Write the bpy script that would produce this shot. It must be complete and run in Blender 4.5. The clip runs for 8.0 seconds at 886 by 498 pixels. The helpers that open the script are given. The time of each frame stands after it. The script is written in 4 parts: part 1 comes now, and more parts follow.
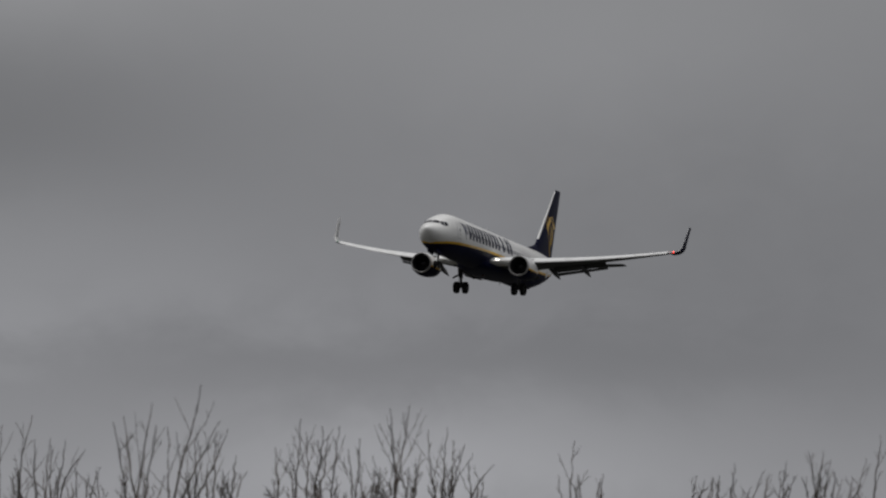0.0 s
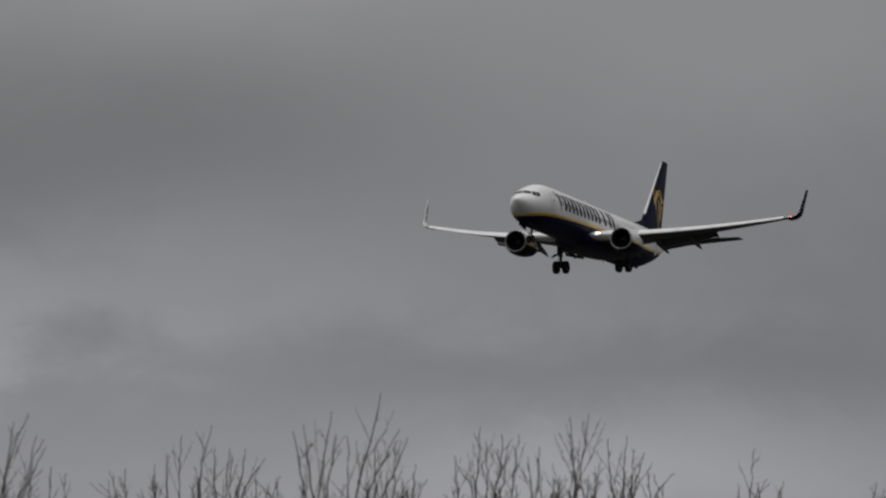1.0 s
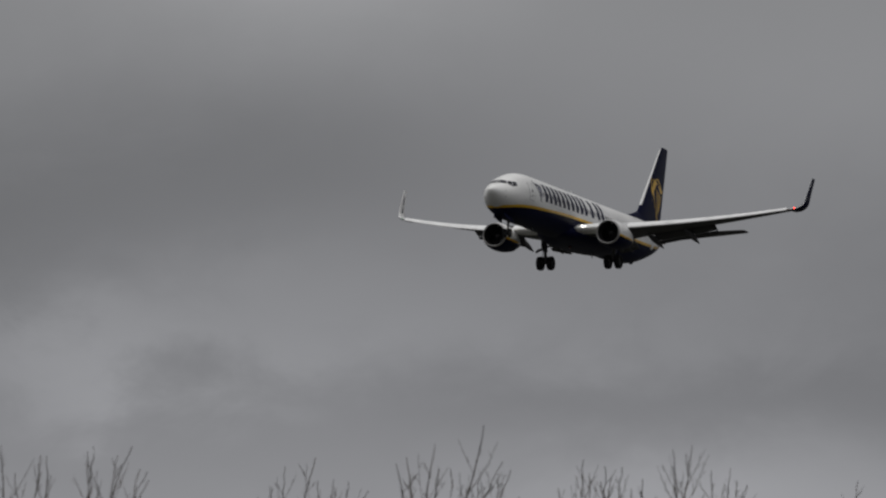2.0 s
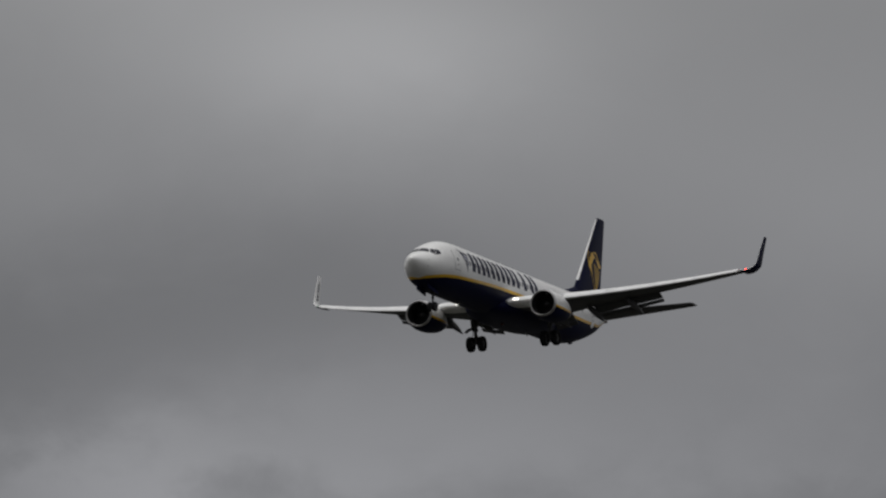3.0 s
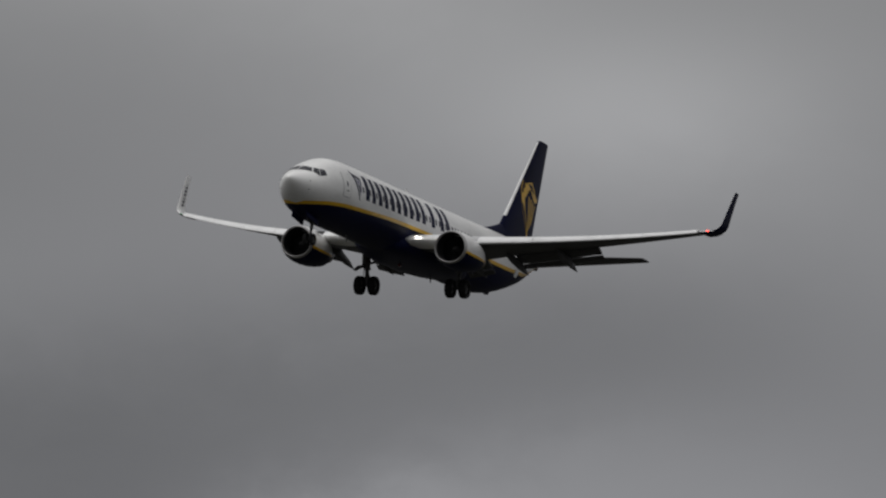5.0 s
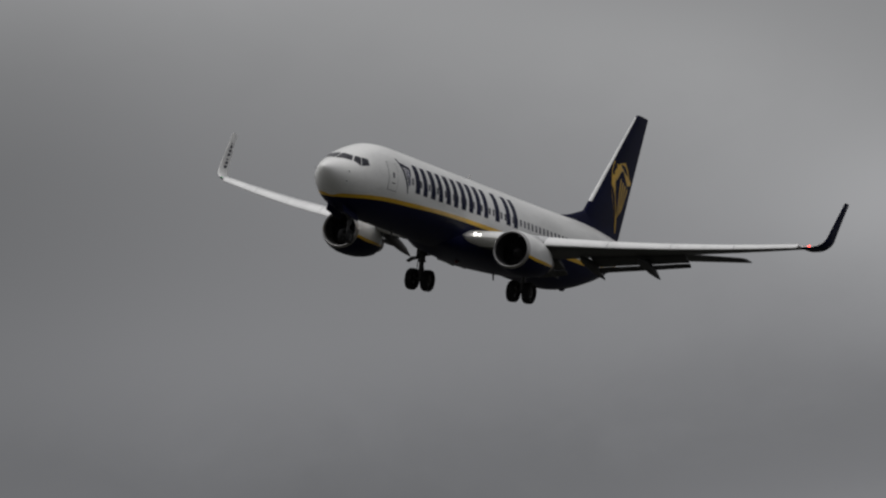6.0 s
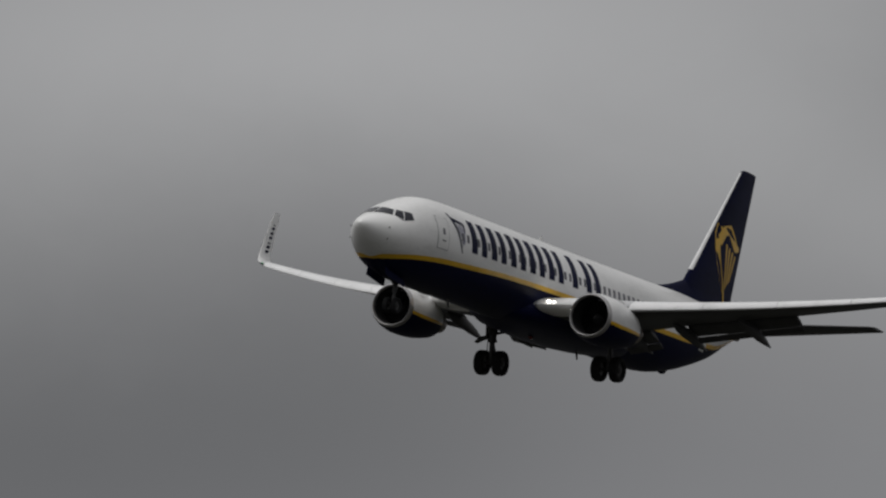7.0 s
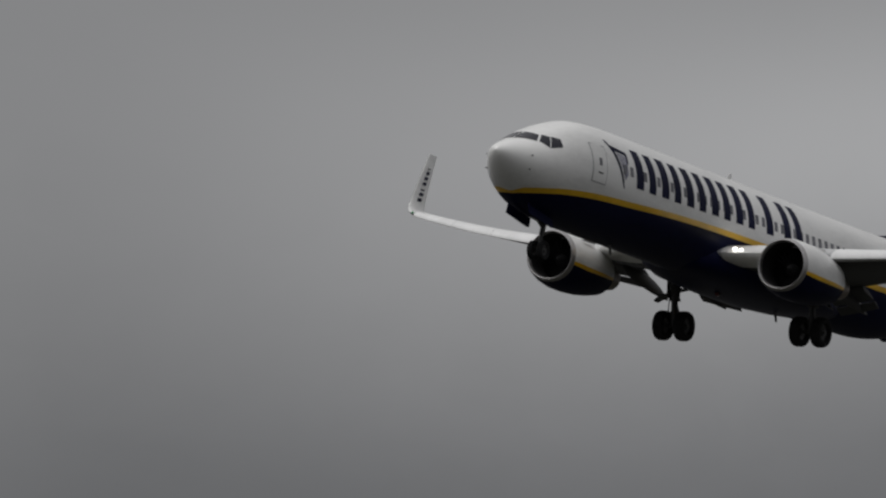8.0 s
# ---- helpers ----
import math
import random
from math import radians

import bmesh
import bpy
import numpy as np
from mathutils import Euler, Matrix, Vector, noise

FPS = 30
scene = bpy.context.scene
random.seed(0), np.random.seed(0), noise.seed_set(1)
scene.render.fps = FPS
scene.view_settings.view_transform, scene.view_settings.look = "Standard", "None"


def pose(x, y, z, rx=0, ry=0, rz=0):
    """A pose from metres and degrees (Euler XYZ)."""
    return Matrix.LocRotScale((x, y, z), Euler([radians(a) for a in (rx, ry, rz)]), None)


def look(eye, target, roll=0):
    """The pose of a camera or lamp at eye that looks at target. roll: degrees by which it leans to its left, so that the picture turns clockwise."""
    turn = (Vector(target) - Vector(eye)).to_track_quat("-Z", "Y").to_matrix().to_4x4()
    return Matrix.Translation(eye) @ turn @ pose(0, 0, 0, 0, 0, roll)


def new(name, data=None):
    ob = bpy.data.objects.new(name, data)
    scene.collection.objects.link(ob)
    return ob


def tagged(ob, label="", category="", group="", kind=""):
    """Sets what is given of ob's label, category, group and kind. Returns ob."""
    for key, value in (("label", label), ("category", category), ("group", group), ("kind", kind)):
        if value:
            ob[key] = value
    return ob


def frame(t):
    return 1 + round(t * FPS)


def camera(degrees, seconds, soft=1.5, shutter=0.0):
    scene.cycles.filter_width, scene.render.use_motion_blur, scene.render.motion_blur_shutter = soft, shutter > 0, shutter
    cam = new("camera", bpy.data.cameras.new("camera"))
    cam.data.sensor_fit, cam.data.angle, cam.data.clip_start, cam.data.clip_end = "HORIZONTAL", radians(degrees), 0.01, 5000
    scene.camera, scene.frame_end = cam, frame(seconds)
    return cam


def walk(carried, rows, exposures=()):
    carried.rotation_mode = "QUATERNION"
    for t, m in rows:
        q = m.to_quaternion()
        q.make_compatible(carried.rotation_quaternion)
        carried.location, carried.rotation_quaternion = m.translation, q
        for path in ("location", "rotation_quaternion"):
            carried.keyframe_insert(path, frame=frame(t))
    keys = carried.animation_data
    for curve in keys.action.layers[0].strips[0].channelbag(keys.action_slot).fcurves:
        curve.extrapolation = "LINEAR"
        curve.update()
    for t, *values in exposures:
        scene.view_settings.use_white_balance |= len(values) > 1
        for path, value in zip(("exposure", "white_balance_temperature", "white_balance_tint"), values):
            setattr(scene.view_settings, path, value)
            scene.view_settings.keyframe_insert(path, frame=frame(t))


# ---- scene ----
# One airliner on final approach under an overcast sky, followed by a hand-held long lens
# that stands on the ground behind a row of bare trees.
cam = camera(6.1965, 8.0, soft=2.3)
# a long lens focused out where the airliner flies, so the near twigs are a little soft
cam.data.dof.use_dof = True
cam.data.dof.focus_distance = 450.0
cam.data.dof.aperture_fstop = 15.0
walk(cam, [
    (0.0, pose(0, 0, 1.7, 95.982, 0, 8.064)),
    (0.1, pose(0, 0, 1.7, 96.028, 0, 8.122)),
    (0.2, pose(0, 0, 1.7, 96.037, 0, 8.160)),
    (0.3, pose(0, 0, 1.7, 96.058, 0, 8.220)),
    (0.4, pose(0, 0, 1.7, 96.071, 0, 8.370)),
    (0.5, pose(0, 0, 1.7, 96.071, 0, 8.610)),
    (0.6, pose(0, 0, 1.7, 96.073, 0, 8.993)),
    (0.7, pose(0, 0, 1.7, 96.076, 0, 9.142)),
    (0.8, pose(0, 0, 1.7, 96.079, 0, 9.220)),
    (0.9, pose(0, 0, 1.7, 96.062, 0, 9.266)),
    (1.0, pose(0, 0, 1.7, 96.041, 0, 9.325)),
    (1.1, pose(0, 0, 1.7, 96.012, 0, 9.342)),
    (1.2, pose(0, 0, 1.7, 95.963, 0, 9.353)),
    (2.3, pose(0, 0, 1.7, 96.403, 0, 10.405)),
    (2.4, pose(0, 0, 1.7, 96.457, 0, 10.531)),
    (2.5, pose(0, 0, 1.7, 96.589, 0, 10.660)),
    (2.6, pose(0, 0, 1.7, 96.712, 0, 10.655)),
    (2.7, pose(0, 0, 1.7, 96.874, 0, 10.521)),
    (2.8, pose(0, 0, 1.7, 96.979, 0, 10.484)),
    (2.9, pose(0, 0, 1.7, 97.045, 0, 10.479)),
    (3.0, pose(0, 0, 1.7, 97.122, 0, 10.486)),
    (3.1, pose(0, 0, 1.7, 97.160, 0, 10.509)),
    (3.2, pose(0, 0, 1.7, 97.132, 0, 10.502)),
    (3.3, pose(0, 0, 1.7, 97.117, 0, 10.507)),
    (3.4, pose(0, 0, 1.7, 97.108, 0, 10.548)),
    (3.5, pose(0, 0, 1.7, 97.118, 0, 10.566)),
    (3.6, pose(0, 0, 1.7, 97.092, 0, 10.599)),
    (3.7, pose(0, 0, 1.7, 97.082, 0, 10.641)),
    (3.8, pose(0, 0, 1.7, 97.099, 0, 10.772)),
    (3.9, pose(0, 0, 1.7, 97.078, 0, 10.900)),
    (4.0, pose(0, 0, 1.7, 97.085, 0, 10.972)),
    (4.1, pose(0, 0, 1.7, 97.086, 0, 11.086)),
    (4.2, pose(0, 0, 1.7, 97.100, 0, 11.299)),
    (4.3, pose(0, 0, 1.7, 97.114, 0, 11.611)),
    (4.4, pose(0, 0, 1.7, 97.200, 0, 11.833)),
    (4.5, pose(0, 0, 1.7, 97.227, 0, 11.928)),
    (4.6, pose(0, 0, 1.7, 97.260, 0, 12.029)),
    (4.7, pose(0, 0, 1.7, 97.328, 0, 12.122)),
    (5.8, pose(0, 0, 1.7, 98.091, 0, 13.658)),
    (5.9, pose(0, 0, 1.7, 98.106, 0, 14.384)),
    (6.0, pose(0, 0, 1.7, 98.143, 0, 14.532)),
    (6.1, pose(0, 0, 1.7, 98.231, 0, 14.665)),
    (6.2, pose(0, 0, 1.7, 98.565, 0, 14.807)),
    (6.3, pose(0, 0, 1.7, 98.801, 0, 14.944)),
    (6.4, pose(0, 0, 1.7, 98.956, 0, 15.120)),
    (6.5, pose(0, 0, 1.7, 99.198, 0, 15.302)),
    (6.6, pose(0, 0, 1.7, 99.470, 0, 15.526)),
    (6.7, pose(0, 0, 1.7, 99.577, 0, 15.860)),
    (6.8, pose(0, 0, 1.7, 99.681, 0, 16.372)),
    (6.9, pose(0, 0, 1.7, 99.465, 0, 16.980)),
    (7.0, pose(0, 0, 1.7, 99.498, 0, 17.509)),
    (7.1, pose(0, 0, 1.7, 99.526, 0, 18.005)),
    (7.2, pose(0, 0, 1.7, 99.582, 0, 18.423)),
    (7.3, pose(0, 0, 1.7, 99.709, 0, 18.779)),
    (7.4, pose(0, 0, 1.7, 99.801, 0, 19.213)),
    (7.5, pose(0, 0, 1.7, 99.902, 0, 19.836)),
    (7.6, pose(0, 0, 1.7, 100.002, 0, 20.304)),
    (7.7, pose(0, 0, 1.7, 100.100, 0, 20.610)),
    (7.8, pose(0, 0, 1.7, 100.181, 0, 20.932)),
    (7.9, pose(0, 0, 1.7, 100.288, 0, 21.449)),
    (8.0, pose(0, 0, 1.7, 100.308, 0, 22.261))])

# ---------------------------------------------------------------- world and light
EXPOSURE = 0.06
scene.view_settings.exposure = EXPOSURE


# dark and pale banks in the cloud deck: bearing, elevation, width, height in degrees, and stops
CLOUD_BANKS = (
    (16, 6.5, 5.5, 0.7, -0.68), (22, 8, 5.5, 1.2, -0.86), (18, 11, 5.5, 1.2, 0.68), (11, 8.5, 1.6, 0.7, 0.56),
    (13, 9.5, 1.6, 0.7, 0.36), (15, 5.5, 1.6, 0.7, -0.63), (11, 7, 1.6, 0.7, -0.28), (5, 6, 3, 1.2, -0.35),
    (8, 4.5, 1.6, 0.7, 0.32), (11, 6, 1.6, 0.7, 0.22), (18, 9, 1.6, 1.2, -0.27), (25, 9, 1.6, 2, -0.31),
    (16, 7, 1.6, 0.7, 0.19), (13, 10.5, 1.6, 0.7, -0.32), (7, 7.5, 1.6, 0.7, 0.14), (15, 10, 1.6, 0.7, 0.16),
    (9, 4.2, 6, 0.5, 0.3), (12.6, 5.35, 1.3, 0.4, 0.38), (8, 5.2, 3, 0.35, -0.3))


def sky_world():
    """Overcast: a cloud deck over a pale sky, brighter overhead than at the horizon."""
    w = bpy.data.worlds.new("overcast_sky")
    scene.world = w
    w.use_nodes = True
    nt = w.node_tree
    nt.nodes.clear()
    N, L = nt.nodes.new, nt.links.new

    def math_node(op, a, b=None, clamp=False):
        n = N("ShaderNodeMath")
        n.operation, n.use_clamp = op, clamp
        for i, v in enumerate((a, b)):
            if v is None:
                continue
            if isinstance(v, (int, float)):
                n.inputs[i].default_value = v
            else:
                L(v, n.inputs[i])
        return n.outputs[0]

    coord = N("ShaderNodeTexCoord")
    sep = N("ShaderNodeSeparateXYZ")
    L(coord.outputs["Generated"], sep.inputs[0])
    up = math_node("MAXIMUM", sep.outputs[2], 0.0)

    def cloud(scale, stretch, detail, rough, shift, warp=0.0):
        m = N("ShaderNodeMapping")
        m.inputs["Location"].default_value = shift
        m.inputs["Scale"].default_value = (1, 1, stretch)
        L(coord.outputs["Generated"], m.inputs[0])
        n = N("ShaderNodeTexNoise")
        n.inputs["Scale"].default_value = scale
        n.inputs["Detail"].default_value = detail
        n.inputs["Roughness"].default_value = rough
        n.inputs["Distortion"].default_value = warp
        L(m.outputs[0], n.inputs["Vector"])
        return math_node("SUBTRACT", n.outputs[0], 0.5)

    # elevation and bearing in degrees
    el = math_node("MULTIPLY", math_node("ARCSINE", sep.outputs[2]), 57.2958)
    brg = math_node("MULTIPLY", math_node("ARCTAN2", math_node("MULTIPLY", sep.outputs[0], -1.0), sep.outputs[1]), 57.2958)
    big = cloud(10.0, 1.8, 2.0, 0.5, (0.3, 0.1, 0.4), 0.1)
    mid = cloud(26.0, 1.7, 5.0, 0.55, (1.3, 0.7, 0.2), 0.3)
    puff = cloud(70.0, 1.4, 5.0, 0.58, (0.2, 2.1, 0.9), 0.4)
    # the deck is lumpy low down towards the middle bearings, smoother higher up and to both sides
    grain = math_node("SUBTRACT", 2.65, math_node("MULTIPLY", el, 0.35))
    grain = math_node("MINIMUM", math_node("MAXIMUM", grain, 0.16), 0.75)
    aside = math_node("POWER", math_node("MULTIPLY", math_node("SUBTRACT", brg, 12.6), 0.38), 2.0)
    grain = math_node("MULTIPLY", grain, math_node("MAXIMUM", math_node("SUBTRACT", 1.0, aside), 0.55))
    ragged = math_node("MULTIPLY", math_node("ADD", math_node("MULTIPLY", mid, 2.6), math_node("MULTIPLY", puff, 1.4)), grain)
    east = math_node("ADD", brg, math_node("MULTIPLY", ragged, 1.3))
    high = math_node("ADD", el, ragged)
    stops = math_node("ADD", math_node("MULTIPLY", big, 0.2), 0.02)
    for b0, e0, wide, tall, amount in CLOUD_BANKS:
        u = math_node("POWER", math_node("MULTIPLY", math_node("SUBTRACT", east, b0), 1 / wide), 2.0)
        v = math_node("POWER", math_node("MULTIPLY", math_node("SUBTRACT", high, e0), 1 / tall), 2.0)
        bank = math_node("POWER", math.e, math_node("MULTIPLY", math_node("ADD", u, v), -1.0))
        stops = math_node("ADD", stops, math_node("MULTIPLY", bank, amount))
    wisps = math_node("ADD", math_node("MULTIPLY", mid, 0.8), math_node("MULTIPLY", puff, 0.6))
    stops = math_node("ADD", stops, math_node("MULTIPLY", grain, wisps))
    # far brighter overhead, as under any overcast
    lift = math_node("ADD", math_node("MULTIPLY", math_node("MAXIMUM", math_node("SUBTRACT", up, 0.22), 0.0), 2.0), 1.0)
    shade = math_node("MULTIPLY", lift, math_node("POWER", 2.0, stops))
    tone = N("ShaderNodeMix")
    tone.data_type = "RGBA"
    tone.blend_type = "MULTIPLY"
    tone.inputs["Factor"].default_value = 1.0
    grey = N("ShaderNodeCombineXYZ")
    for i in range(3):
        L(shade, grey.inputs[i])
    L(grey.outputs[0], tone.inputs["A"])
    # a little bluer low down
    tint = N("ShaderNodeMix")
    tint.data_type = "RGBA"
    L(math_node("MULTIPLY", math_node("SUBTRACT", el, 5.5), 0.25, True), tint.inputs["Factor"])
    tint.inputs["A"].default_value = (0.2195, 0.2200, 0.2315, 1)
    tint.inputs["B"].default_value = (0.2205, 0.2200, 0.2225, 1)
    L(tint.outputs["Result"], tone.inputs["B"])
    clouds = N("ShaderNodeBackground")
    L(tone.outputs["Result"], clouds.inputs["Color"])
    clear = N("ShaderNodeTexSky")
    clear.sky_type = "NISHITA"
    clear.sun_disc = False
    clear.sun_elevation = radians(66)
    clear.sun_rotation = radians(140)
    blue = N("ShaderNodeBackground")
    L(clear.outputs[0], blue.inputs["Color"])
    blue.inputs["Strength"].default_value = 0.06
    mix = N("ShaderNodeMixShader")
    mix.inputs[0].default_value = 0.97
    L(blue.outputs[0], mix.inputs[1])
    L(clouds.outputs[0], mix.inputs[2])
    out = N("ShaderNodeOutputWorld")
    L(mix.outputs[0], out.inputs["Surface"])


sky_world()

sun_data = bpy.data.lights.new("sun", "SUN")
sun_data.energy, sun_data.angle, sun_data.color = 1.15, radians(40), (1.0, 0.985, 0.965)
sun = new("sun", sun_data)
sun.matrix_world = look((-35, -50, 85), (0, 0, 0))


# ---------------------------------------------------------------- materials
def material(name, color, rough=0.5, metal=0.0, vary=0.08, scale=1.5, bump=0.0, bump_scale=20.0, coat=0.0,
             streak=(1, 1, 1), gloss=0.5, emit=0.0, emit_color=None, dirt=None):
    m = bpy.data.materials.new(name)
    m.use_nodes = True
    nt = m.node_tree
    N, L = nt.nodes.new, nt.links.new
    b = nt.nodes["Principled BSDF"]
    b.inputs["Roughness"].default_value = rough
    b.inputs["Metallic"].default_value = metal
    b.inputs["Coat Weight"].default_value = coat
    b.inputs["Coat Roughness"].default_value = 0.12
    b.inputs["Specular IOR Level"].default_value = gloss
    c = N("ShaderNodeTexCoord")
    mp = N("ShaderNodeMapping")
    mp.inputs["Scale"].default_value = streak
    L(c.outputs["Object"], mp.inputs[0])
    n1, n2 = N("ShaderNodeTexNoise"), N("ShaderNodeTexNoise")
    n1.inputs["Scale"].default_value, n1.inputs["Detail"].default_value = scale, 6
    n2.inputs["Scale"].default_value, n2.inputs["Detail"].default_value = scale * 9, 4
    for n in (n1, n2):
        L(mp.outputs[0], n.inputs["Vector"])
    add = N("ShaderNodeMath")
    add.operation = "MULTIPLY_ADD"
    L(n2.outputs[0], add.inputs[0])
    add.inputs[1].default_value = 0.4
    L(n1.outputs[0], add.inputs[2])
    ramp = N("ShaderNodeValToRGB")
    lo = dirt or [max(0, x * (1 - vary * 2.2)) for x in color]
    hi = [min(1, x * (1 + vary)) for x in color]
    ramp.color_ramp.elements[0].position, ramp.color_ramp.elements[0].color = 0.42, (*lo, 1)
    ramp.color_ramp.elements[1].position, ramp.color_ramp.elements[1].color = 0.78, (*hi, 1)
    L(add.outputs[0], ramp.inputs[0])
    L(ramp.outputs[0], b.inputs["Base Color"])
    if bump:
        n3, bp = N("ShaderNodeTexNoise"), N("ShaderNodeBump")
        n3.inputs["Scale"].default_value, n3.inputs["Detail"].default_value = bump_scale, 5
        L(c.outputs["Object"], n3.inputs["Vector"])
        L(n3.outputs[0], bp.inputs["Height"])
        bp.inputs["Strength"].default_value, bp.inputs["Distance"].default_value = bump, 0.02
        L(bp.outputs[0], b.inputs["Normal"])
    if emit:
        b.inputs["Emission Color"].default_value = (*(emit_color or color), 1)
        b.inputs["Emission Strength"].default_value = emit
    return m


WHITE = material("white_paint", (0.80, 0.80, 0.79), 0.35, vary=0.06, scale=0.9, coat=0.3, streak=(0.35, 1, 1))
NAVY = material("navy_paint", (0.005, 0.0065, 0.031), 0.45, vary=0.2, scale=0.6, gloss=0.05, streak=(0.35, 1, 1))
YELLOW = material("yellow_paint", (0.80, 0.47, 0.012), 0.35, vary=0.06, coat=0.2)
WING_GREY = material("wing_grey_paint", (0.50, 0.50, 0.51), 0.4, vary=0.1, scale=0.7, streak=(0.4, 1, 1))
# the same grey paint, with the shade on undersides put into its colour
SHADED_GREY = material("grey_paint_in_shade", (0.055, 0.055, 0.058), 0.65, vary=0.15, scale=0.7, streak=(0.4, 1, 1))
SLAT_WHITE = material("slat_light_grey", (0.78, 0.78, 0.78), 0.35, vary=0.06, metal=0.0)
METAL = material("bare_aluminium", (0.42, 0.41, 0.41), 0.42, metal=0.9, vary=0.08, scale=3)
STEEL = material("dark_steel", (0.065, 0.065, 0.066), 0.5, metal=0.4, vary=0.15, scale=4)
HOT_METAL = material("exhaust_metal", (0.20, 0.17, 0.14), 0.4, metal=0.9, vary=0.2, scale=3)
RUBBER = material("tyre_rubber", (0.016, 0.016, 0.017), 0.85, vary=0.2, scale=8, bump=0.2, gloss=0.2)
HUB = material("wheel_hub_grey", (0.035, 0.035, 0.036), 0.5, vary=0.15, scale=6)
DARK = material("dark_bay", (0.010, 0.010, 0.011), 0.7, vary=0.2)
FAN = material("fan_blade_titanium", (0.02, 0.02, 0.022), 0.4, metal=0.7, vary=0.15, scale=5)
GLASS = material("dark_window_glass", (0.010, 0.011, 0.020), 0.06, vary=0.1, gloss=0.28)
CABIN_GLASS = material("cabin_window_glass", (0.15, 0.15, 0.17), 0.25, vary=0.2)
GREY_LINE = material("seam_grey", (0.30, 0.30, 0.31), 0.6, vary=0.1)
HARP_GREY = material("emblem_line_grey_blue", (0.20, 0.20, 0.29), 0.5, vary=0.1)
LAMP = material("lit_landing_lamp", (1, 1, 1), 0.2, emit=3.5, emit_color=(1.0, 0.95, 0.88))
RED_LAMP = material("lit_red_lamp", (0.8, 0.05, 0.03), 0.2, emit=5.0, emit_color=(1.0, 0.06, 0.04))
GREEN_LAMP = material("green_lamp_glass", (0.05, 0.4, 0.15), 0.2)
RED_GLASS = material("red_beacon_glass", (0.10, 0.01, 0.01), 0.15, vary=0.1)
BARK = material("winter_bark", (0.060, 0.050, 0.042), 0.9, vary=0.35, scale=9, bump=0.5, bump_scale=60)
TWIG = material("winter_twig", (0.066, 0.053, 0.044), 0.85, vary=0.35, scale=6)
GRASS = material("dark_winter_field", (0.022, 0.022, 0.017), 0.95, vary=0.3, scale=0.08, bump=0.6, bump_scale=4)


# ---------------------------------------------------------------- building helpers
def mesh_of(name, verts, faces, mats, index=None, smooth=True):
    me = bpy.data.meshes.new(name)
    me.from_pydata([tuple(v) for v in verts], [], faces)
    for m in mats if isinstance(mats, (list, tuple)) else [mats]:
        me.materials.append(m)
    bm = bmesh.new()
    bm.from_mesh(me)
    if index:
        bm.faces.ensure_lookup_table()
        for f, i in zip(bm.faces, index):
            f.material_index = i
    bmesh.ops.recalc_face_normals(bm, faces=bm.faces)
    for f in bm.faces:
        f.smooth = smooth
    for e in bm.edges:
        if len(e.link_faces) == 2 and e.calc_face_angle(0) > radians(40):
            e.smooth = False
    bm.to_mesh(me)
    bm.free()
    return me


def part(name, me, parent, label=""):
    ob = new(name, me)
    ob.parent = parent
    return tagged(ob, label) if label else ob


def rings(loops, closed=True, cap=True):
    """Verts and faces of a skin over loops of equal length."""
    n = len(loops[0])
    verts = [p for lp in loops for p in lp]
    faces = []
    for i in range(len(loops) - 1):
        for j in range(n if closed else n - 1):
            k = (j + 1) % n
            faces.append((i * n + j, i * n + k, (i + 1) * n + k, (i + 1) * n + j))
    if cap:
        faces.append(tuple(range(n)))
        faces.append(tuple((len(loops) - 1) * n + j for j in range(n)))
    return verts, faces


def curve(points, x):
    """Smooth curve through (x, value...) points: Catmull-Rom by position."""
    xs = [p[0] for p in points]
    if x <= xs[0]:
        return np.array(points[0][1:], float)
    if x >= xs[-1]:
        return np.array(points[-1][1:], float)
    i = max(j for j in range(len(xs) - 1) if xs[j] <= x)
    P = [np.array(points[max(0, min(len(points) - 1, k))][1:], float) for k in (i - 1, i, i + 1, i + 2)]
    X = [xs[max(0, min(len(points) - 1, k))] for k in (i - 1, i, i + 1, i + 2)]
    h = X[2] - X[1]
    u = (x - X[1]) / h
    m1 = (P[2] - P[0]) / (X[2] - X[0]) * h
    m2 = (P[3] - P[1]) / (X[3] - X[1]) * h
    d = P[2] - P[1]
    # keep it from overshooting
    m1 = np.where(m1 * d <= 0, 0, np.sign(d) * np.minimum(np.abs(m1), 3 * np.abs(d)))
    m2 = np.where(m2 * d <= 0, 0, np.sign(d) * np.minimum(np.abs(m2), 3 * np.abs(d)))
    return (2 * u**3 - 3 * u**2 + 1) * P[1] + (u**3 - 2 * u**2 + u) * m1 + (3 * u**2 - 2 * u**3) * P[2] + (u**3 - u**2) * m2


def tube(path, radii, sides=8):
    """Loops of a tube along a path."""
    loops = []
    for i, p in enumerate(path):
        a = Vector(path[max(0, i - 1)])
        b = Vector(path[min(len(path) - 1, i + 1)])
        q = (b - a).to_track_quat("Z", "Y").to_matrix()
        loops.append([Vector(p) + q @ Vector((math.cos(t) * radii[i], math.sin(t) * radii[i], 0))
                      for t in (2 * math.pi * j / sides for j in range(sides))])
    return loops


def tube_mesh(name, path, radii, mat, sides=10):
    return mesh_of(name, *rings(tube(path, radii, sides)), mat)


def join(*pieces):
    """Several (verts, faces) as one."""
    V, F = [], []
    for v, f in pieces:
        o = len(V)
        V += list(v)
        F += [tuple(i + o for i in q) for q in f]
    return V, F


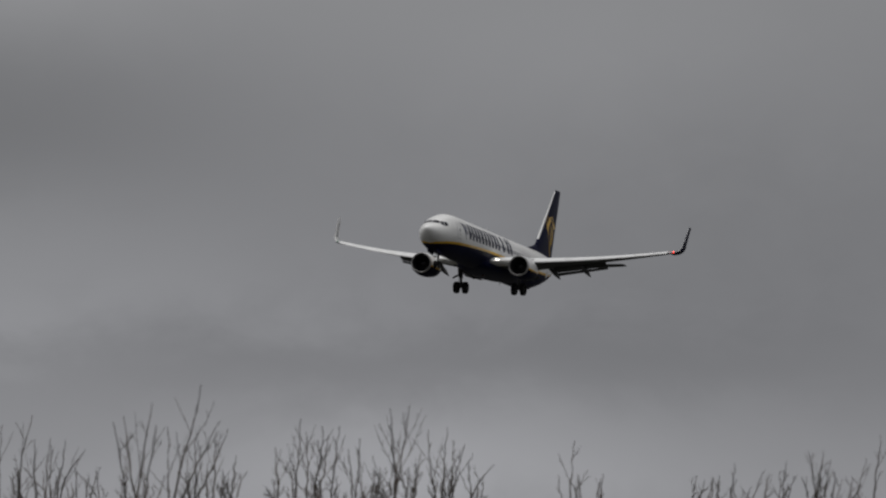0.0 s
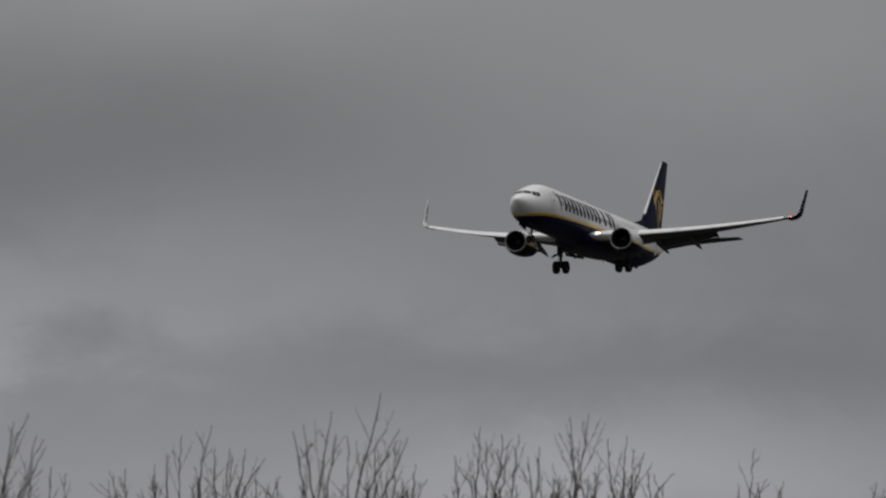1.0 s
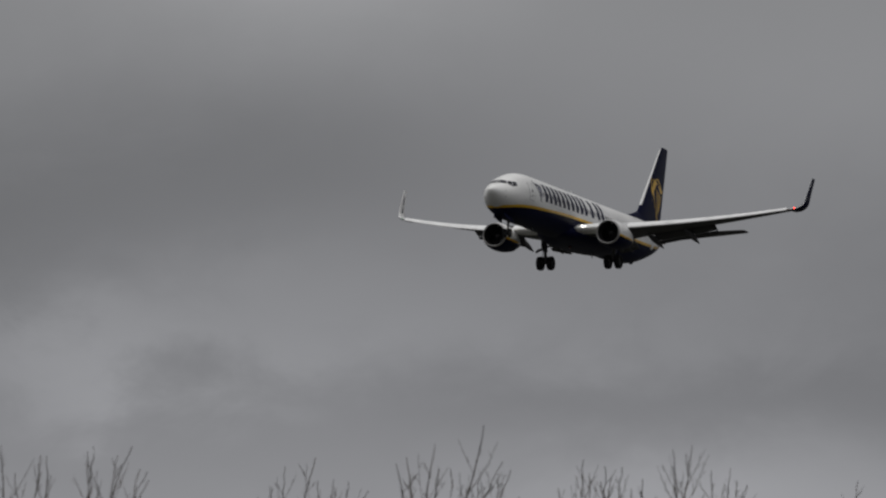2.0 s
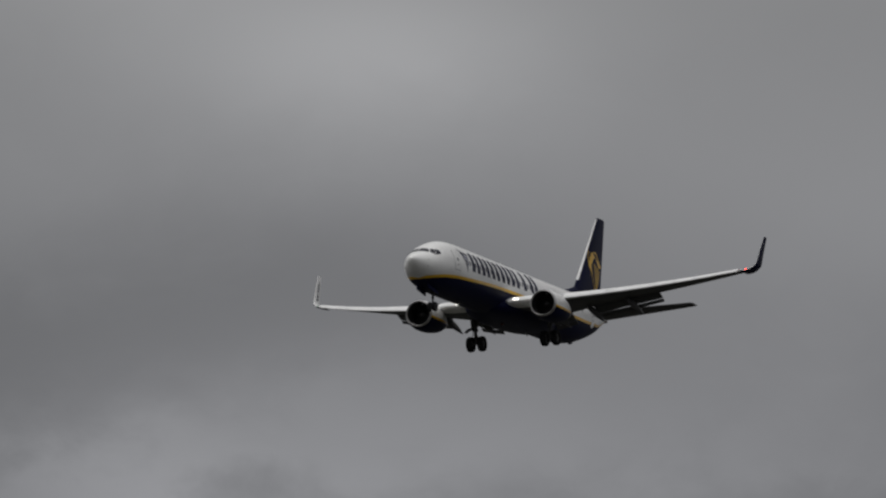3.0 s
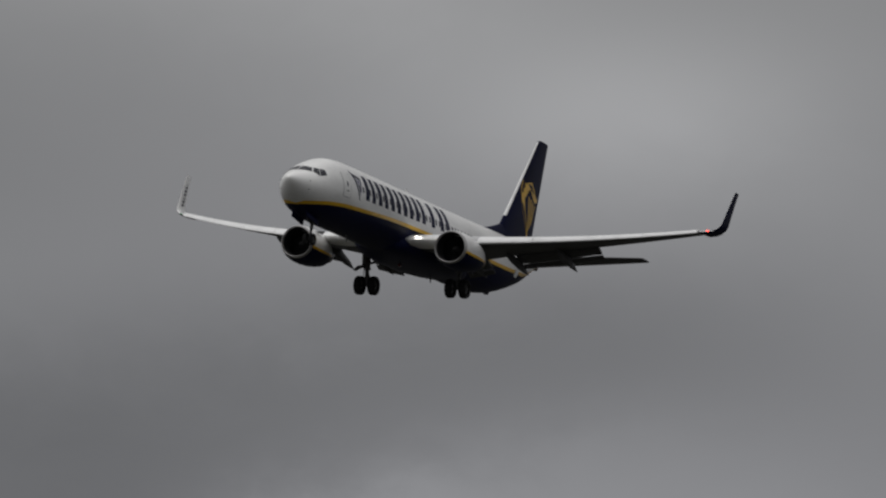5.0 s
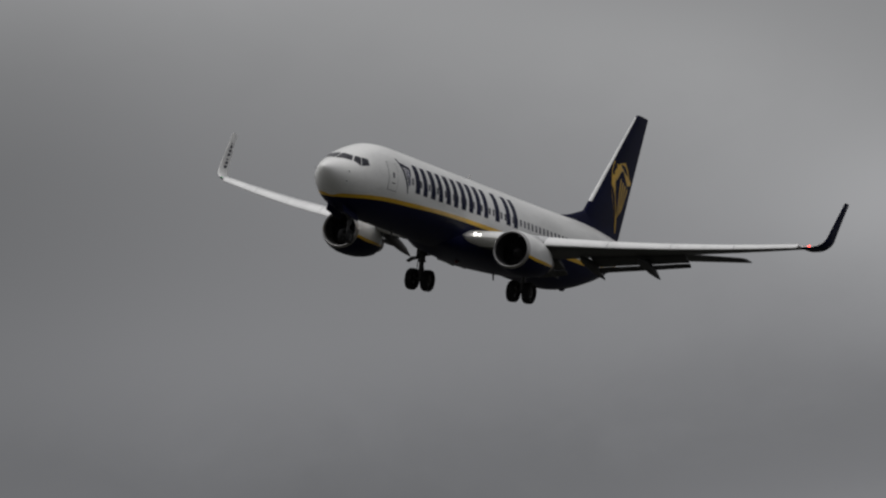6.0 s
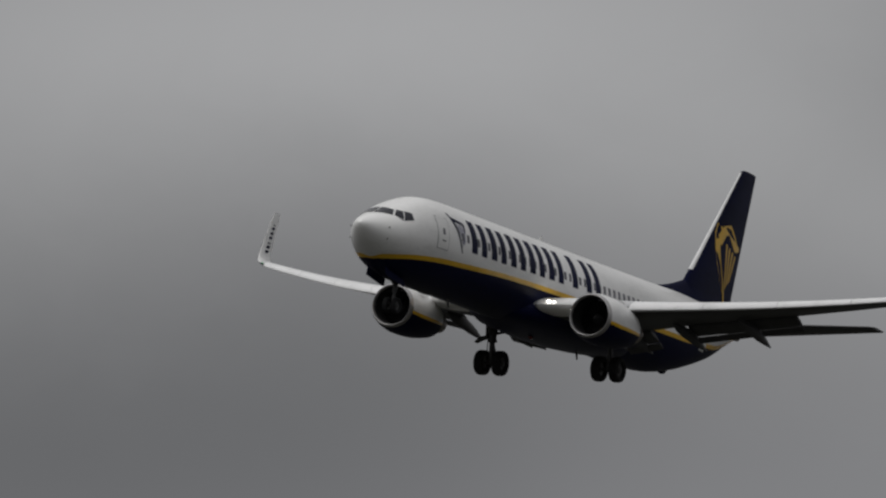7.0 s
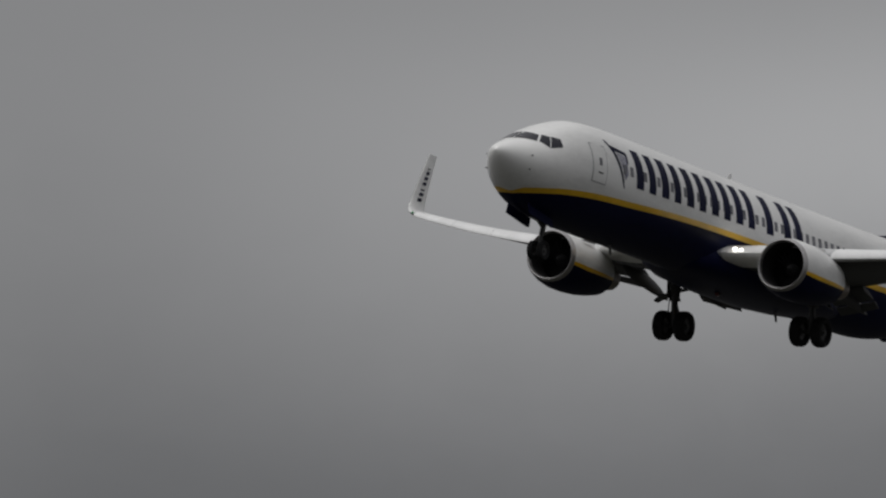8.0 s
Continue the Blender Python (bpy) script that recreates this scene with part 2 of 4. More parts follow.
def lathe(profile, axis_point, axis="x", sides=40, squash=None, closed=False):
    """Turns (along, radius) points round an axis through axis_point. squash(angle) scales the radius."""
    loops = []
    for a, r in profile:
        lp = []
        for j in range(sides):
            t = 2 * math.pi * j / sides
            k = squash(t) if squash else 1
            u, v = r * k * math.cos(t), r * k * math.sin(t)
            lp.append(Vector(axis_point) + (Vector((a, u, v)) if axis == "x" else Vector((u, a, v))))
        loops.append(lp)
    if closed:
        loops.append(loops[0])
    return rings(loops, cap=not closed)


def plate(points, thick):
    """A flat polygon (3D points) given thickness along its normal."""
    P = [Vector(p) for p in points]
    n = (P[1] - P[0]).cross(P[2] - P[0]).normalized() * thick / 2
    k = len(P)
    verts = [p + n for p in P] + [p - n for p in P]
    faces = [tuple(range(k)), tuple(range(2 * k - 1, k - 1, -1))]
    faces += [(i, (i + 1) % k, k + (i + 1) % k, k + i) for i in range(k)]
    return verts, faces


# ---------------------------------------------------------------- ground
def ground_sheet():
    verts, faces = [(0, 0, 0)], []
    radii = (20, 60, 150, 400, 1000, 2200, 4600)
    n = 64
    for i, r in enumerate(radii):
        for j in range(n):
            t = 2 * math.pi * j / n
            z = 0.0 if i < 3 else noise.noise((r * math.cos(t) * 0.002, r * math.sin(t) * 0.002, 3)) * 2.0
            verts.append((r * math.cos(t), r * math.sin(t), z))
    for j in range(n):
        faces.append((0, 1 + j, 1 + (j + 1) % n))
    for i in range(len(radii) - 1):
        for j in range(n):
            a, b = 1 + i * n + j, 1 + i * n + (j + 1) % n
            faces.append((a, a + n, b + n, b))
    ob = new("ground", mesh_of("ground", verts, faces, GRASS))
    tagged(ob, "flat rough green grassland reaching to the horizon", "ground", kind="structure")


ground_sheet()

# ---------------------------------------------------------------- airliner
# Stations run aft from the nose; the body frame has x forward, y to port, z up, origin at station 18.
BODY = [  # station, top, bottom, half width
    (-0.12, -0.06, -0.10, 0.02), (-0.06, 0.06, -0.23, 0.18), (0.1, 0.17, -0.44, 0.36), (0.45, 0.33, -0.76, 0.61), (0.9, 0.51, -1.06, 0.87),
    (1.5, 0.78, -1.39, 1.19), (2.0, 1.03, -1.59, 1.39), (2.6, 1.28, -1.77, 1.58), (3.3, 1.52, -1.89, 1.71),
    (4.2, 1.77, -1.96, 1.82), (5.4, 1.89, -2.0, 1.87), (7.0, 1.92, -2.0, 1.88), (10.0, 1.92, -2.0, 1.88), (20.0, 1.92, -2.08, 1.88), (24.5, 1.93, -2.18, 1.88),
    (26.5, 1.94, -2.16, 1.87), (28.5, 1.96, -2.08, 1.80), (30.5, 1.99, -1.76, 1.66), (32.5, 1.95, -1.24, 1.43),
    (34.5, 1.86, -0.60, 1.08), (36.2, 1.72, 0.16, 0.72), (37.4, 1.55, 0.65, 0.42), (38.0, 1.40, 0.95, 0.16)]
STRIPE = [(-0.2, -1.28), (0.9, -1.24), (1.6, -1.12), (2.7, -0.95), (4.5, -0.79), (6.4, -0.69), (10.4, -0.49), (14.3, -0.41), (20.0, -0.38),
          (27.5, -0.34), (30.0, -0.29), (32.3, -0.15), (34.0, 0.0), (36.0, 0.5), (38.0, 1.1)]
STRIPE_DEEP = 0.20


def drop(s):
    """The body's axis sits a little lower, and lower towards the nose."""
    return -0.40 + 0.016 * s


def body_at(s):
    top, bottom, half = curve(BODY, s)
    top, bottom = top + drop(s), bottom + drop(s)
    return (top + bottom) / 2, max((top - bottom) / 2, 0.02), half


def skin(s, z, out=0.006, side=1):
    """The point of the fuselage skin at station s and height z."""
    zc, hh, hw = body_at(s)
    z = z + drop(s)
    q = max(-0.999, min(0.999, (z - zc) / hh))
    n = Vector((0, math.sqrt(1 - q * q) / hw, q / hh)).normalized()
    return Vector((18 - s, side * (hw * math.sqrt(1 - q * q) + out * n.y), z + out * n.z))


def fuselage_mesh():
    stations = [-0.12, -0.11, -0.09, -0.06, 0.0, 0.1, 0.2, 0.35, 0.5, 0.7] + [0.85 + 0.15 * i for i in range(10)] + [2.4 + 0.25 * i for i in range(13)] + [6.0 + 0.8 * i for i in range(24)]
    stations += [25.2 + 0.5 * i for i in range(25)] + [37.5, 37.8, 38.0]
    up, low = 14, 10
    loops, bare, chin = [], [], []
    for s in stations:
        zc, hh, hw = body_at(s)
        lim = 0.992
        chin.append((curve(STRIPE, s)[0] + drop(s) - STRIPE_DEEP - zc) / hh < -lim)
        bare.append((curve(STRIPE, s)[0] + drop(s) - zc) / hh < -lim)
        q1 = max(-lim, min(lim, (curve(STRIPE, s)[0] + drop(s) - zc) / hh))
        q2 = max(-0.997, min(lim - 0.01, (curve(STRIPE, s)[0] + drop(s) - STRIPE_DEEP - zc) / hh))
        t1, t2 = math.asin(q1), math.asin(min(q2, q1 - 0.004))
        half = [math.pi / 2 + (t1 - math.pi / 2) * i / up for i in range(up + 1)]
        half += [t2 + (-math.pi / 2 - t2) * i / low for i in range(low + 1)]
        ring = [(math.cos(t) * hw, zc + math.sin(t) * hh) for t in half]
        ring += [(-y, z) for y, z in ring[-2:0:-1]]
        loops.append([Vector((18 - s, y, z)) for y, z in ring])
    n = len(loops[0])
    verts, faces = rings(loops)
    half_n = up + low + 1
    index = []
    for f in range((len(loops) - 1) * n):
        j = f % n
        k = j if j < half_n else 2 * half_n - 1 - j
        nose = bare[f // n]
        index.append(0 if nose or k < up else (1 if k == up or chin[f // n] else 2))
    index += [0, 0]
    return mesh_of("fuselage", verts, faces, [WHITE, YELLOW, NAVY], index)


def skin_patch(name, quad, mat, parent, label="", side=1, out=0.006, nu=3, nv=4):
    """A thin plate laid on the skin over a quad of (station, height) corners: a, b along the top, c, d below (b over c)."""
    a, b, c, d = quad
    loops = []
    for layer in (out, -0.02):
        for i in range(nv + 1):
            row = []
            for j in range(nu + 1):
                u, v = j / nu, i / nv
                s = (a[0] * (1 - u) + b[0] * u) * (1 - v) + (d[0] * (1 - u) + c[0] * u) * v
                z = (a[1] * (1 - u) + b[1] * u) * (1 - v) + (d[1] * (1 - u) + c[1] * u) * v
                row.append(skin(s, z, layer, side))
            loops.append(row)
    w = nu + 1
    h = nv + 1
    verts = [p for r in loops for p in r]
    faces = []
    for i in range(nv):
        for j in range(nu):
            k = i * w + j
            faces.append((k, k + 1, k + w + 1, k + w))
    o = w * h
    edge = [j for j in range(w)] + [i * w + nu for i in range(1, h)] + [nv * w + j for j in range(nu - 1, -1, -1)] + [i * w for i in range(nv - 1, 0, -1)]
    for i, e in enumerate(edge):
        e2 = edge[(i + 1) % len(edge)]
        faces.append((e, e2, e2 + o, e + o))
    return part(name, mesh_of(name, verts, faces, mat), parent, label)


def foil(u, t, camber=0.02):
    """Upper and lower ordinates of an aerofoil at chord fraction u."""
    y = 5 * t * (0.2969 * math.sqrt(u) - 0.126 * u - 0.3516 * u**2 + 0.2843 * u**3 - 0.1036 * u**4)
    c = camber * 4 * u * (1 - u)
    return c + y, c - y


FOIL_U = (0, 0.006, 0.025, 0.06, 0.12, 0.22, 0.35, 0.5, 0.65, 0.8, 0.92, 1.0)


def foil_loop(le, aft, up, chord, t, camber=0.02):
    """A closed aerofoil section from its leading edge, chord direction and normal."""
    le, aft, up = Vector(le), Vector(aft).normalized(), Vector(up).normalized()
    top = [le + aft * (u * chord) + up * (foil(u, t, camber)[0] * chord) for u in FOIL_U]
    low = [le + aft * (u * chord) + up * (foil(u, t, camber)[1] * chord - (0.004 if u == 1.0 else 0)) for u in FOIL_U[1:]]
    return top + low[::-1]


WING = [  # span, leading-edge station, chord, thickness
    (0.0, 13.6, 8.2, 0.10), (1.9, 14.1, 7.6, 0.11), (3.0, 14.5, 7.2, 0.125), (5.8, 16.25, 5.3, 0.12),
    (11.0, 19.3, 3.5, 0.11), (16.4, 22.45, 1.75, 0.10), (16.95, 22.8, 1.6, 0.10)]
TIP = 16.5


def wing_at(y):
    k = [p[0] for p in WING]
    s, c, t = (float(np.interp(y, k, [p[i] for p in WING])) for i in (1, 2, 3))
    over = max(0.0, y - 1.9)
    z = -1.40 + over * math.tan(radians(5.6)) + 1.12 * (over / 15.2) ** 2
    return s, c, t, z


def twist(y):
    """Rise of the chord towards the trailing edge: the wing washes out to its tip."""
    return -0.02 + 0.125 * y / 17


def wing_meshes(side):
    loops = []
    for y in (0.6, 1.9, 3.0, 4.4, 5.8, 7.5, 9.2, 11.0, 12.8, 14.6, 15.8, TIP):
        s, c, t, z = wing_at(y)
        loops.append(foil_loop((18 - s, side * y, z), (-1, 0, twist(y)), (0, 0, 1), c, t))
    verts, faces = rings(loops)
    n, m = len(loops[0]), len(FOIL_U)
    # lower faces get the grey darkened to stand for shade under the wing
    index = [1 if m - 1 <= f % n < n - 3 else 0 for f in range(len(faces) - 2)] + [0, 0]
    return mesh_of("wing", verts, faces, [WING_GREY, SHADED_GREY], index)


def winglet_mesh(side):
    """Blended up from the wing tip: white inside, navy outside."""
    loops = []
    n = 14
    bend, lean = 0.72, radians(77)
    y0, z0, slope = 16.85, wing_at(16.85)[3], radians(9)
    for i in range(n + 1):
        if i < 2:
            y = TIP + (y0 - TIP) * i / 2
            s, c, t, z = wing_at(y)
            a = slope
        else:
            u = (i - 2) / (n - 2)
            a = min(lean, slope + (lean - slope) * u / 0.4)
            k = max(0.0, u - 0.4) / 0.6 * 2.15
            y = y0 + bend * (math.sin(a) - math.sin(slope)) + k * math.cos(lean) * 0.35
            z = z0 + bend * (math.cos(slope) - math.cos(a)) + k
            s = 22.74 + 1.95 * u**1.2
            c = 1.63 - 1.05 * u**0.8
        loops.append(foil_loop((18 - s, side * y, z), (-1, 0, 0), (0, -side * math.sin(a), math.cos(a)), c, 0.09, 0.0))
    verts, faces = rings(loops)
    k, m = len(loops[0]), len(FOIL_U)
    index = [1 if f % k >= m - 1 else 0 for f in range(len(faces) - 2)] + [1, 1]
    return mesh_of("winglet", verts, faces, [WHITE, NAVY], index), loops


def fin_at(z):
    """Leading edge, chord and thickness of the fin at a height."""
    s = float(np.interp(z, (1.4, 2.9, 8.85), (31.1, 32.0, 36.75)))
    e = float(np.interp(z, (1.4, 8.85), (36.9, 38.35)))
    return s, e - s, 0.10


def fin_skin(s, z, side=1, out=0.006):
    le, c, t = fin_at(z)
    u = min(1, max(0.01, (s - le) / c))
    return Vector((18 - s, side * (foil(u, t, 0)[0] * c + out), z))


def fin_shape(name, outline, mat, parent, label="", side=1):
    """A thin plate on the fin's side from an outline of (station, height) points."""
    top = [fin_skin(s, z, side, 0.010) for s, z in outline]
    low = [fin_skin(s, z, side, -0.01) for s, z in outline]
    k = len(outline)
    faces = [tuple(range(k)), tuple(range(2 * k - 1, k - 1, -1))] + [(i, (i + 1) % k, k + (i + 1) % k, k + i) for i in range(k)]
    return part(name, mesh_of(name, top + low, faces, mat, smooth=False), parent, label)


def band(spine, widths):
    """The outline of a band round a spine of (station, height) points."""
    left, right = [], []
    for i, p in enumerate(spine):
        a, b = spine[max(0, i - 1)], spine[min(len(spine) - 1, i + 1)]
        d = Vector((b[0] - a[0], b[1] - a[1])).normalized()
        w = widths[i] / 2
        left.append((p[0] - d.y * w, p[1] + d.x * w))
        right.append((p[0] + d.y * w, p[1] - d.x * w))
    return left + right[::-1]


def wheel(name, centre, radius, width, parent):
    x, y, z = centre
    w, r = width / 2, radius
    prof = [(-w * 0.55, r * 0.52), (-w * 0.9, r * 0.62), (-w, r * 0.8), (-w * 0.92, r * 0.93), (-w * 0.6, r * 0.99), (-w * 0.3, r),
            (-w * 0.26, r * 0.975), (-w * 0.1, r * 0.975), (-w * 0.06, r), (w * 0.06, r), (w * 0.1, r * 0.975), (w * 0.26, r * 0.975), (w * 0.3, r),
            (w * 0.6, r * 0.99), (w * 0.92, r * 0.93), (w, r * 0.8), (w * 0.9, r * 0.62), (w * 0.55, r * 0.52)]
    tyre = part(name, mesh_of("tyre", *lathe(prof, centre, "y", 36, closed=True), RUBBER), parent)
    hub = [(-w * 0.62, r * 0.10), (-w * 0.62, r * 0.2), (-w * 0.35, r * 0.28), (-w * 0.45, r * 0.5), (-w * 0.5, r * 0.55),
           (w * 0.5, r * 0.55), (w * 0.45, r * 0.5), (w * 0.35, r * 0.28), (w * 0.62, r * 0.2), (w * 0.62, r * 0.10)]
    part("rim", mesh_of("rim", *lathe(hub, centre, "y", 24), HUB), tyre, "grey metal rim")
    return tyre


def engine(side, plane):
    y, z, s0 = side * 4.83, -1.97, 12.90
    pt = (18 - s0, y, z)

    def flat(t):
        return 1.0 - 0.07 * max(0.0, -math.sin(t)) ** 3

    outer = [(-0.18, 1.02), (-0.5, 1.09), (-1.0, 1.13), (-1.6, 1.13), (-2.3, 1.08), (-2.9, 0.98), (-3.45, 0.86)]
    V, F = rings([[Vector(pt) + Vector((a, r * flat(t) * math.cos(t), r * flat(t) * math.sin(t) - 0.05 * min(1, -a)))
                   for t in (2 * math.pi * j / 48 for j in range(48))] for a, r in outer], cap=False)
    # white above, a thin yellow line, navy below; the line falls towards the back
    index = []
    for i in range(len(outer) - 1):
        for j in range(48):
            h = math.degrees(math.asin(math.sin(2 * math.pi * (j + 0.5) / 48)))
            index.append(0 if h > -8 else (1 if h > -15 else 2))
    cowl = part("engine_cowl", mesh_of("engine_cowl", V, F, [WHITE, YELLOW, NAVY], index), plane, "white and navy engine cowling with a yellow line")
    lip = [(-0.18, 1.02), (-0.09, 0.995), (-0.03, 0.965), (0.0, 0.93), (-0.02, 0.90), (-0.08, 0.875), (-0.16, 0.865)]
    V, F = lathe(lip, pt, "x", 48, flat)
    part("inlet_lip", mesh_of("inlet_lip", V, F[:-2], METAL), cowl, "polished bare metal inlet lip")
    duct = [(-0.16, 0.865), (-0.6, 0.84), (-1.05, 0.84), (-1.06, 0.2), (-1.06, 0.02)]
    V, F = lathe(duct, pt, "x", 48, flat)
    part("inlet_duct", mesh_of("inlet_duct", V, F[:-2], DARK), cowl)
    blade = None
    for k in range(24):
        q = Matrix.Rotation(2 * math.pi * k / 24, 4, "X")
        if blade is None:
            blade = mesh_of("fan_blade", *plate(((-0.95, 0.0, 0.22), (-0.86, 0.10, 0.5), (-0.84, 0.16, 0.76), (-1.0, 0.0, 0.77), (-1.02, -0.04, 0.22)), 0.012), FAN)
        part("fan_blade", blade, cowl).matrix_basis = Matrix.Translation(pt) @ q
    part("spinner", mesh_of("spinner", *lathe([(-0.55, 0.01), (-0.6, 0.06), (-0.75, 0.15), (-0.95, 0.24)], pt, "x", 24), DARK), cowl)
    nozzle = [(-3.45, 0.80), (-3.2, 0.66), (-3.7, 0.60), (-4.3, 0.50), (-4.7, 0.42), (-4.68, 0.38), (-4.2, 0.40)]
    part("exhaust_nozzle", mesh_of("exhaust_nozzle", *lathe(nozzle, pt, "x", 32), HOT_METAL), cowl, "brown heat-stained exhaust nozzle")
    part("exhaust_cone", mesh_of("exhaust_cone", *lathe([(-4.2, 0.3), (-4.7, 0.24), (-5.2, 0.10), (-5.4, 0.02)], pt, "x", 20), HOT_METAL), cowl)
    # strake on the inboard shoulder
    q = -side
    part("strake", mesh_of("strake", *plate([Vector(pt) + Vector(p) for p in ((-0.75, q * 0.83, 0.76), (-1.75, q * 0.84, 0.78), (-1.7, q * 1.03, 0.95), (-1.2, q * 0.98, 0.9))], 0.02), GREY_LINE, smooth=False), cowl)
    # pylon up to the wing
    loops = []
    for h in range(6):
        u = h / 5
        zz = z + 0.82 + u * 0.30
        loops.append(foil_loop((18 - (13.6 + 1.4 * u), y, zz), (-1, 0, 0), (0, 1, 0), 4.1 - 1.1 * u, 0.10, 0))
    part("pylon", mesh_of("pylon", *rings(loops), WHITE), plane, "slim white engine pylon")


def slat(side, y1, y2, plane):
    """Extended and drooped, so that its upper face looks forward."""
    loops = []
    for i in range(4):
        y = y1 + (y2 - y1) * i / 3
        s, c, t, z = wing_at(y)
        w = 0.13 * c + 0.28
        loops.append(foil_loop((18 - s - 0.04 * c + 0.85 * w, side * y, z + 0.10 + 0.03 * c - 0.53 * w), (-0.85, 0, 0.53), (0.53, 0, 0.85), w, 0.16, 0.07))
    part("slat", mesh_of("slat", *rings(loops), SLAT_WHITE), plane, "extended pale grey slat")


def root_leading_edge(side, plane):
    """The fixed white nose of the wing between body and engine."""
    loops = []
    us = (0.16, 0.11, 0.07, 0.04, 0.015, 0.004)
    for i in range(6):
        y = 1.7 + 2.45 * i / 5
        s, c, t, z = wing_at(y)
        k = c * 1.01
        top = [Vector((18 - s + 0.03 - u * k, side * y, z + foil(u, t)[0] * c + 0.02)) for u in us]
        low = [Vector((18 - s + 0.03 - u * k, side * y, z + foil(u, t)[1] * c - 0.02)) for u in us[::-1]]
        loops.append(top + [Vector((18 - s + 0.05, side * y, z))] + low)
    part("root_leading_edge", mesh_of("root_leading_edge", *rings(loops), WHITE), plane, "white wing root leading edge")


def flap(side, y1, y2, plane, droop=21):
    first, second = [], []
    for i in range(4):
        y = y1 + (y2 - y1) * i / 3
        s, c, t, z = wing_at(y)
        z += c * twist(y)
        w = 0.11 * c + 0.38
        te = s + c
        a = radians(droop)
        first.append(foil_loop((18 - te + 0.30, side * y, z - 0.05), (-math.cos(a), 0, -math.sin(a)), (-math.sin(a), 0, math.cos(a)), w, 0.14))
        b = radians(droop * 1.6)
        second.append(foil_loop((18 - te + 0.24 - w * math.cos(a), side * y, z - 0.08 - w * math.sin(a)),
                                (-math.cos(b), 0, -math.sin(b)), (-math.sin(b), 0, math.cos(b)), w * 0.42, 0.12))
    # both flap elements have their shade in the colour
    f = part("flap", mesh_of("flap", *rings(first), SHADED_GREY), plane, "lowered grey landing flap")
    part("aft_flap", mesh_of("aft_flap", *rings(second), SHADED_GREY), f)


def flap_fairing(side, y, plane, size=1.0):
    s, c, t, z = wing_at(y)
    te = s + c
    loops = []
    for u, dz, r in ((0, -0.12, 0.03), (0.1, -0.2, 0.13), (0.3, -0.28, 0.2), (0.5, -0.34, 0.22), (0.65, -0.44, 0.20), (0.82, -0.56, 0.14), (1.0, -0.72, 0.03)):
        st = te - 1.8 * size + u * 3.7 * size
        loops.append([Vector((18 - st, side * y + r * 0.75 * math.cos(a), z + dz * size + r * 1.25 * math.sin(a)))
                      for a in (2 * math.pi * j / 12 for j in range(12))])
    # fairing colour is grey paint darkened for under-wing shade
    part("flap_fairing", mesh_of("flap_fairing", *rings(loops), SHADED_GREY), plane, "grey drooped flap track fairing")


def main_gear(side, plane):
    y, s, z = side * 2.89, 19.35, -3.34
    top = Vector((18 - 19.15, side * 2.95, -1.3))
    foot = Vector((18 - s, y, z))
    leg = part("main_gear_leg", tube_mesh("main_gear_leg", [top, top.lerp(foot, 0.55), top.lerp(foot, 0.56), foot], [0.20, 0.18, 0.125, 0.12], STEEL, 16), plane,
               "extended steel main landing gear leg")
    part("axle", tube_mesh("axle", [foot + Vector((0, -0.62, 0)), foot + Vector((0, 0.62, 0))], [0.07, 0.07], STEEL), leg)
    part("side_brace", tube_mesh("side_brace", [top.lerp(foot, 0.38), Vector((18 - 19.2, side * 1.5, -1.75))], [0.065, 0.065], STEEL), leg)
    part("drag_brace", tube_mesh("drag_brace", [top.lerp(foot, 0.45), Vector((18 - 18.1, side * 2.9, -1.4))], [0.05, 0.05], STEEL), leg)
    link = [top.lerp(foot, 0.55) + Vector((-0.12, 0, 0)), foot + Vector((-0.36, 0, 0.42)), foot + Vector((-0.08, 0, 0.08))]
    part("torque_link", tube_mesh("torque_link", link, [0.04, 0.05, 0.04], STEEL, 6), leg)
    # door and lip share the grey that carries under-wing shade
    part("gear_door", mesh_of("gear_door", *plate([Vector((18 - 18.95, side * 3.2, -1.2)), Vector((18 - 19.65, side * 3.2, -1.2)),
         Vector((18 - 19.6, side * 3.14, -2.3)), Vector((18 - 19.05, side * 3.14, -2.3))], 0.05), SHADED_GREY, smooth=False), leg, "grey gear door")
    part("door_lip", mesh_of("door_lip", *plate([Vector((18 - st, side * yy, zz)) for st, yy, zz in ((18.95, 3.12, -2.2), (19.6, 3.12, -2.2), (19.55, 3.45, -2.26), (19.45, 3.72, -2.46), (19.1, 3.72, -2.46), (19.0, 3.45, -2.26))], 0.05), SHADED_GREY, smooth=False), leg)
    for h, r in ((0.30, 0.235), (0.50, 0.22), (0.74, 0.16)):
        c = top.lerp(foot, h)
        part("strut_collar", tube_mesh("strut_collar", [c, c + (foot - top) * 0.05], [r, r], STEEL, 14), leg)
    part("brake_hose", tube_mesh("brake_hose", [top.lerp(foot, 0.35) + Vector((0.16, 0.1 * side, 0)), top.lerp(foot, 0.62) + Vector((0.22, 0.12 * side, 0)), foot + Vector((0.12, 0.2 * side, 0.12))], [0.02, 0.02, 0.02], RUBBER, 6), leg)
    for dy in (-0.44, 0.44):
        wheel("main_wheel", (18 - s, y + dy, z), 0.565, 0.42, leg)


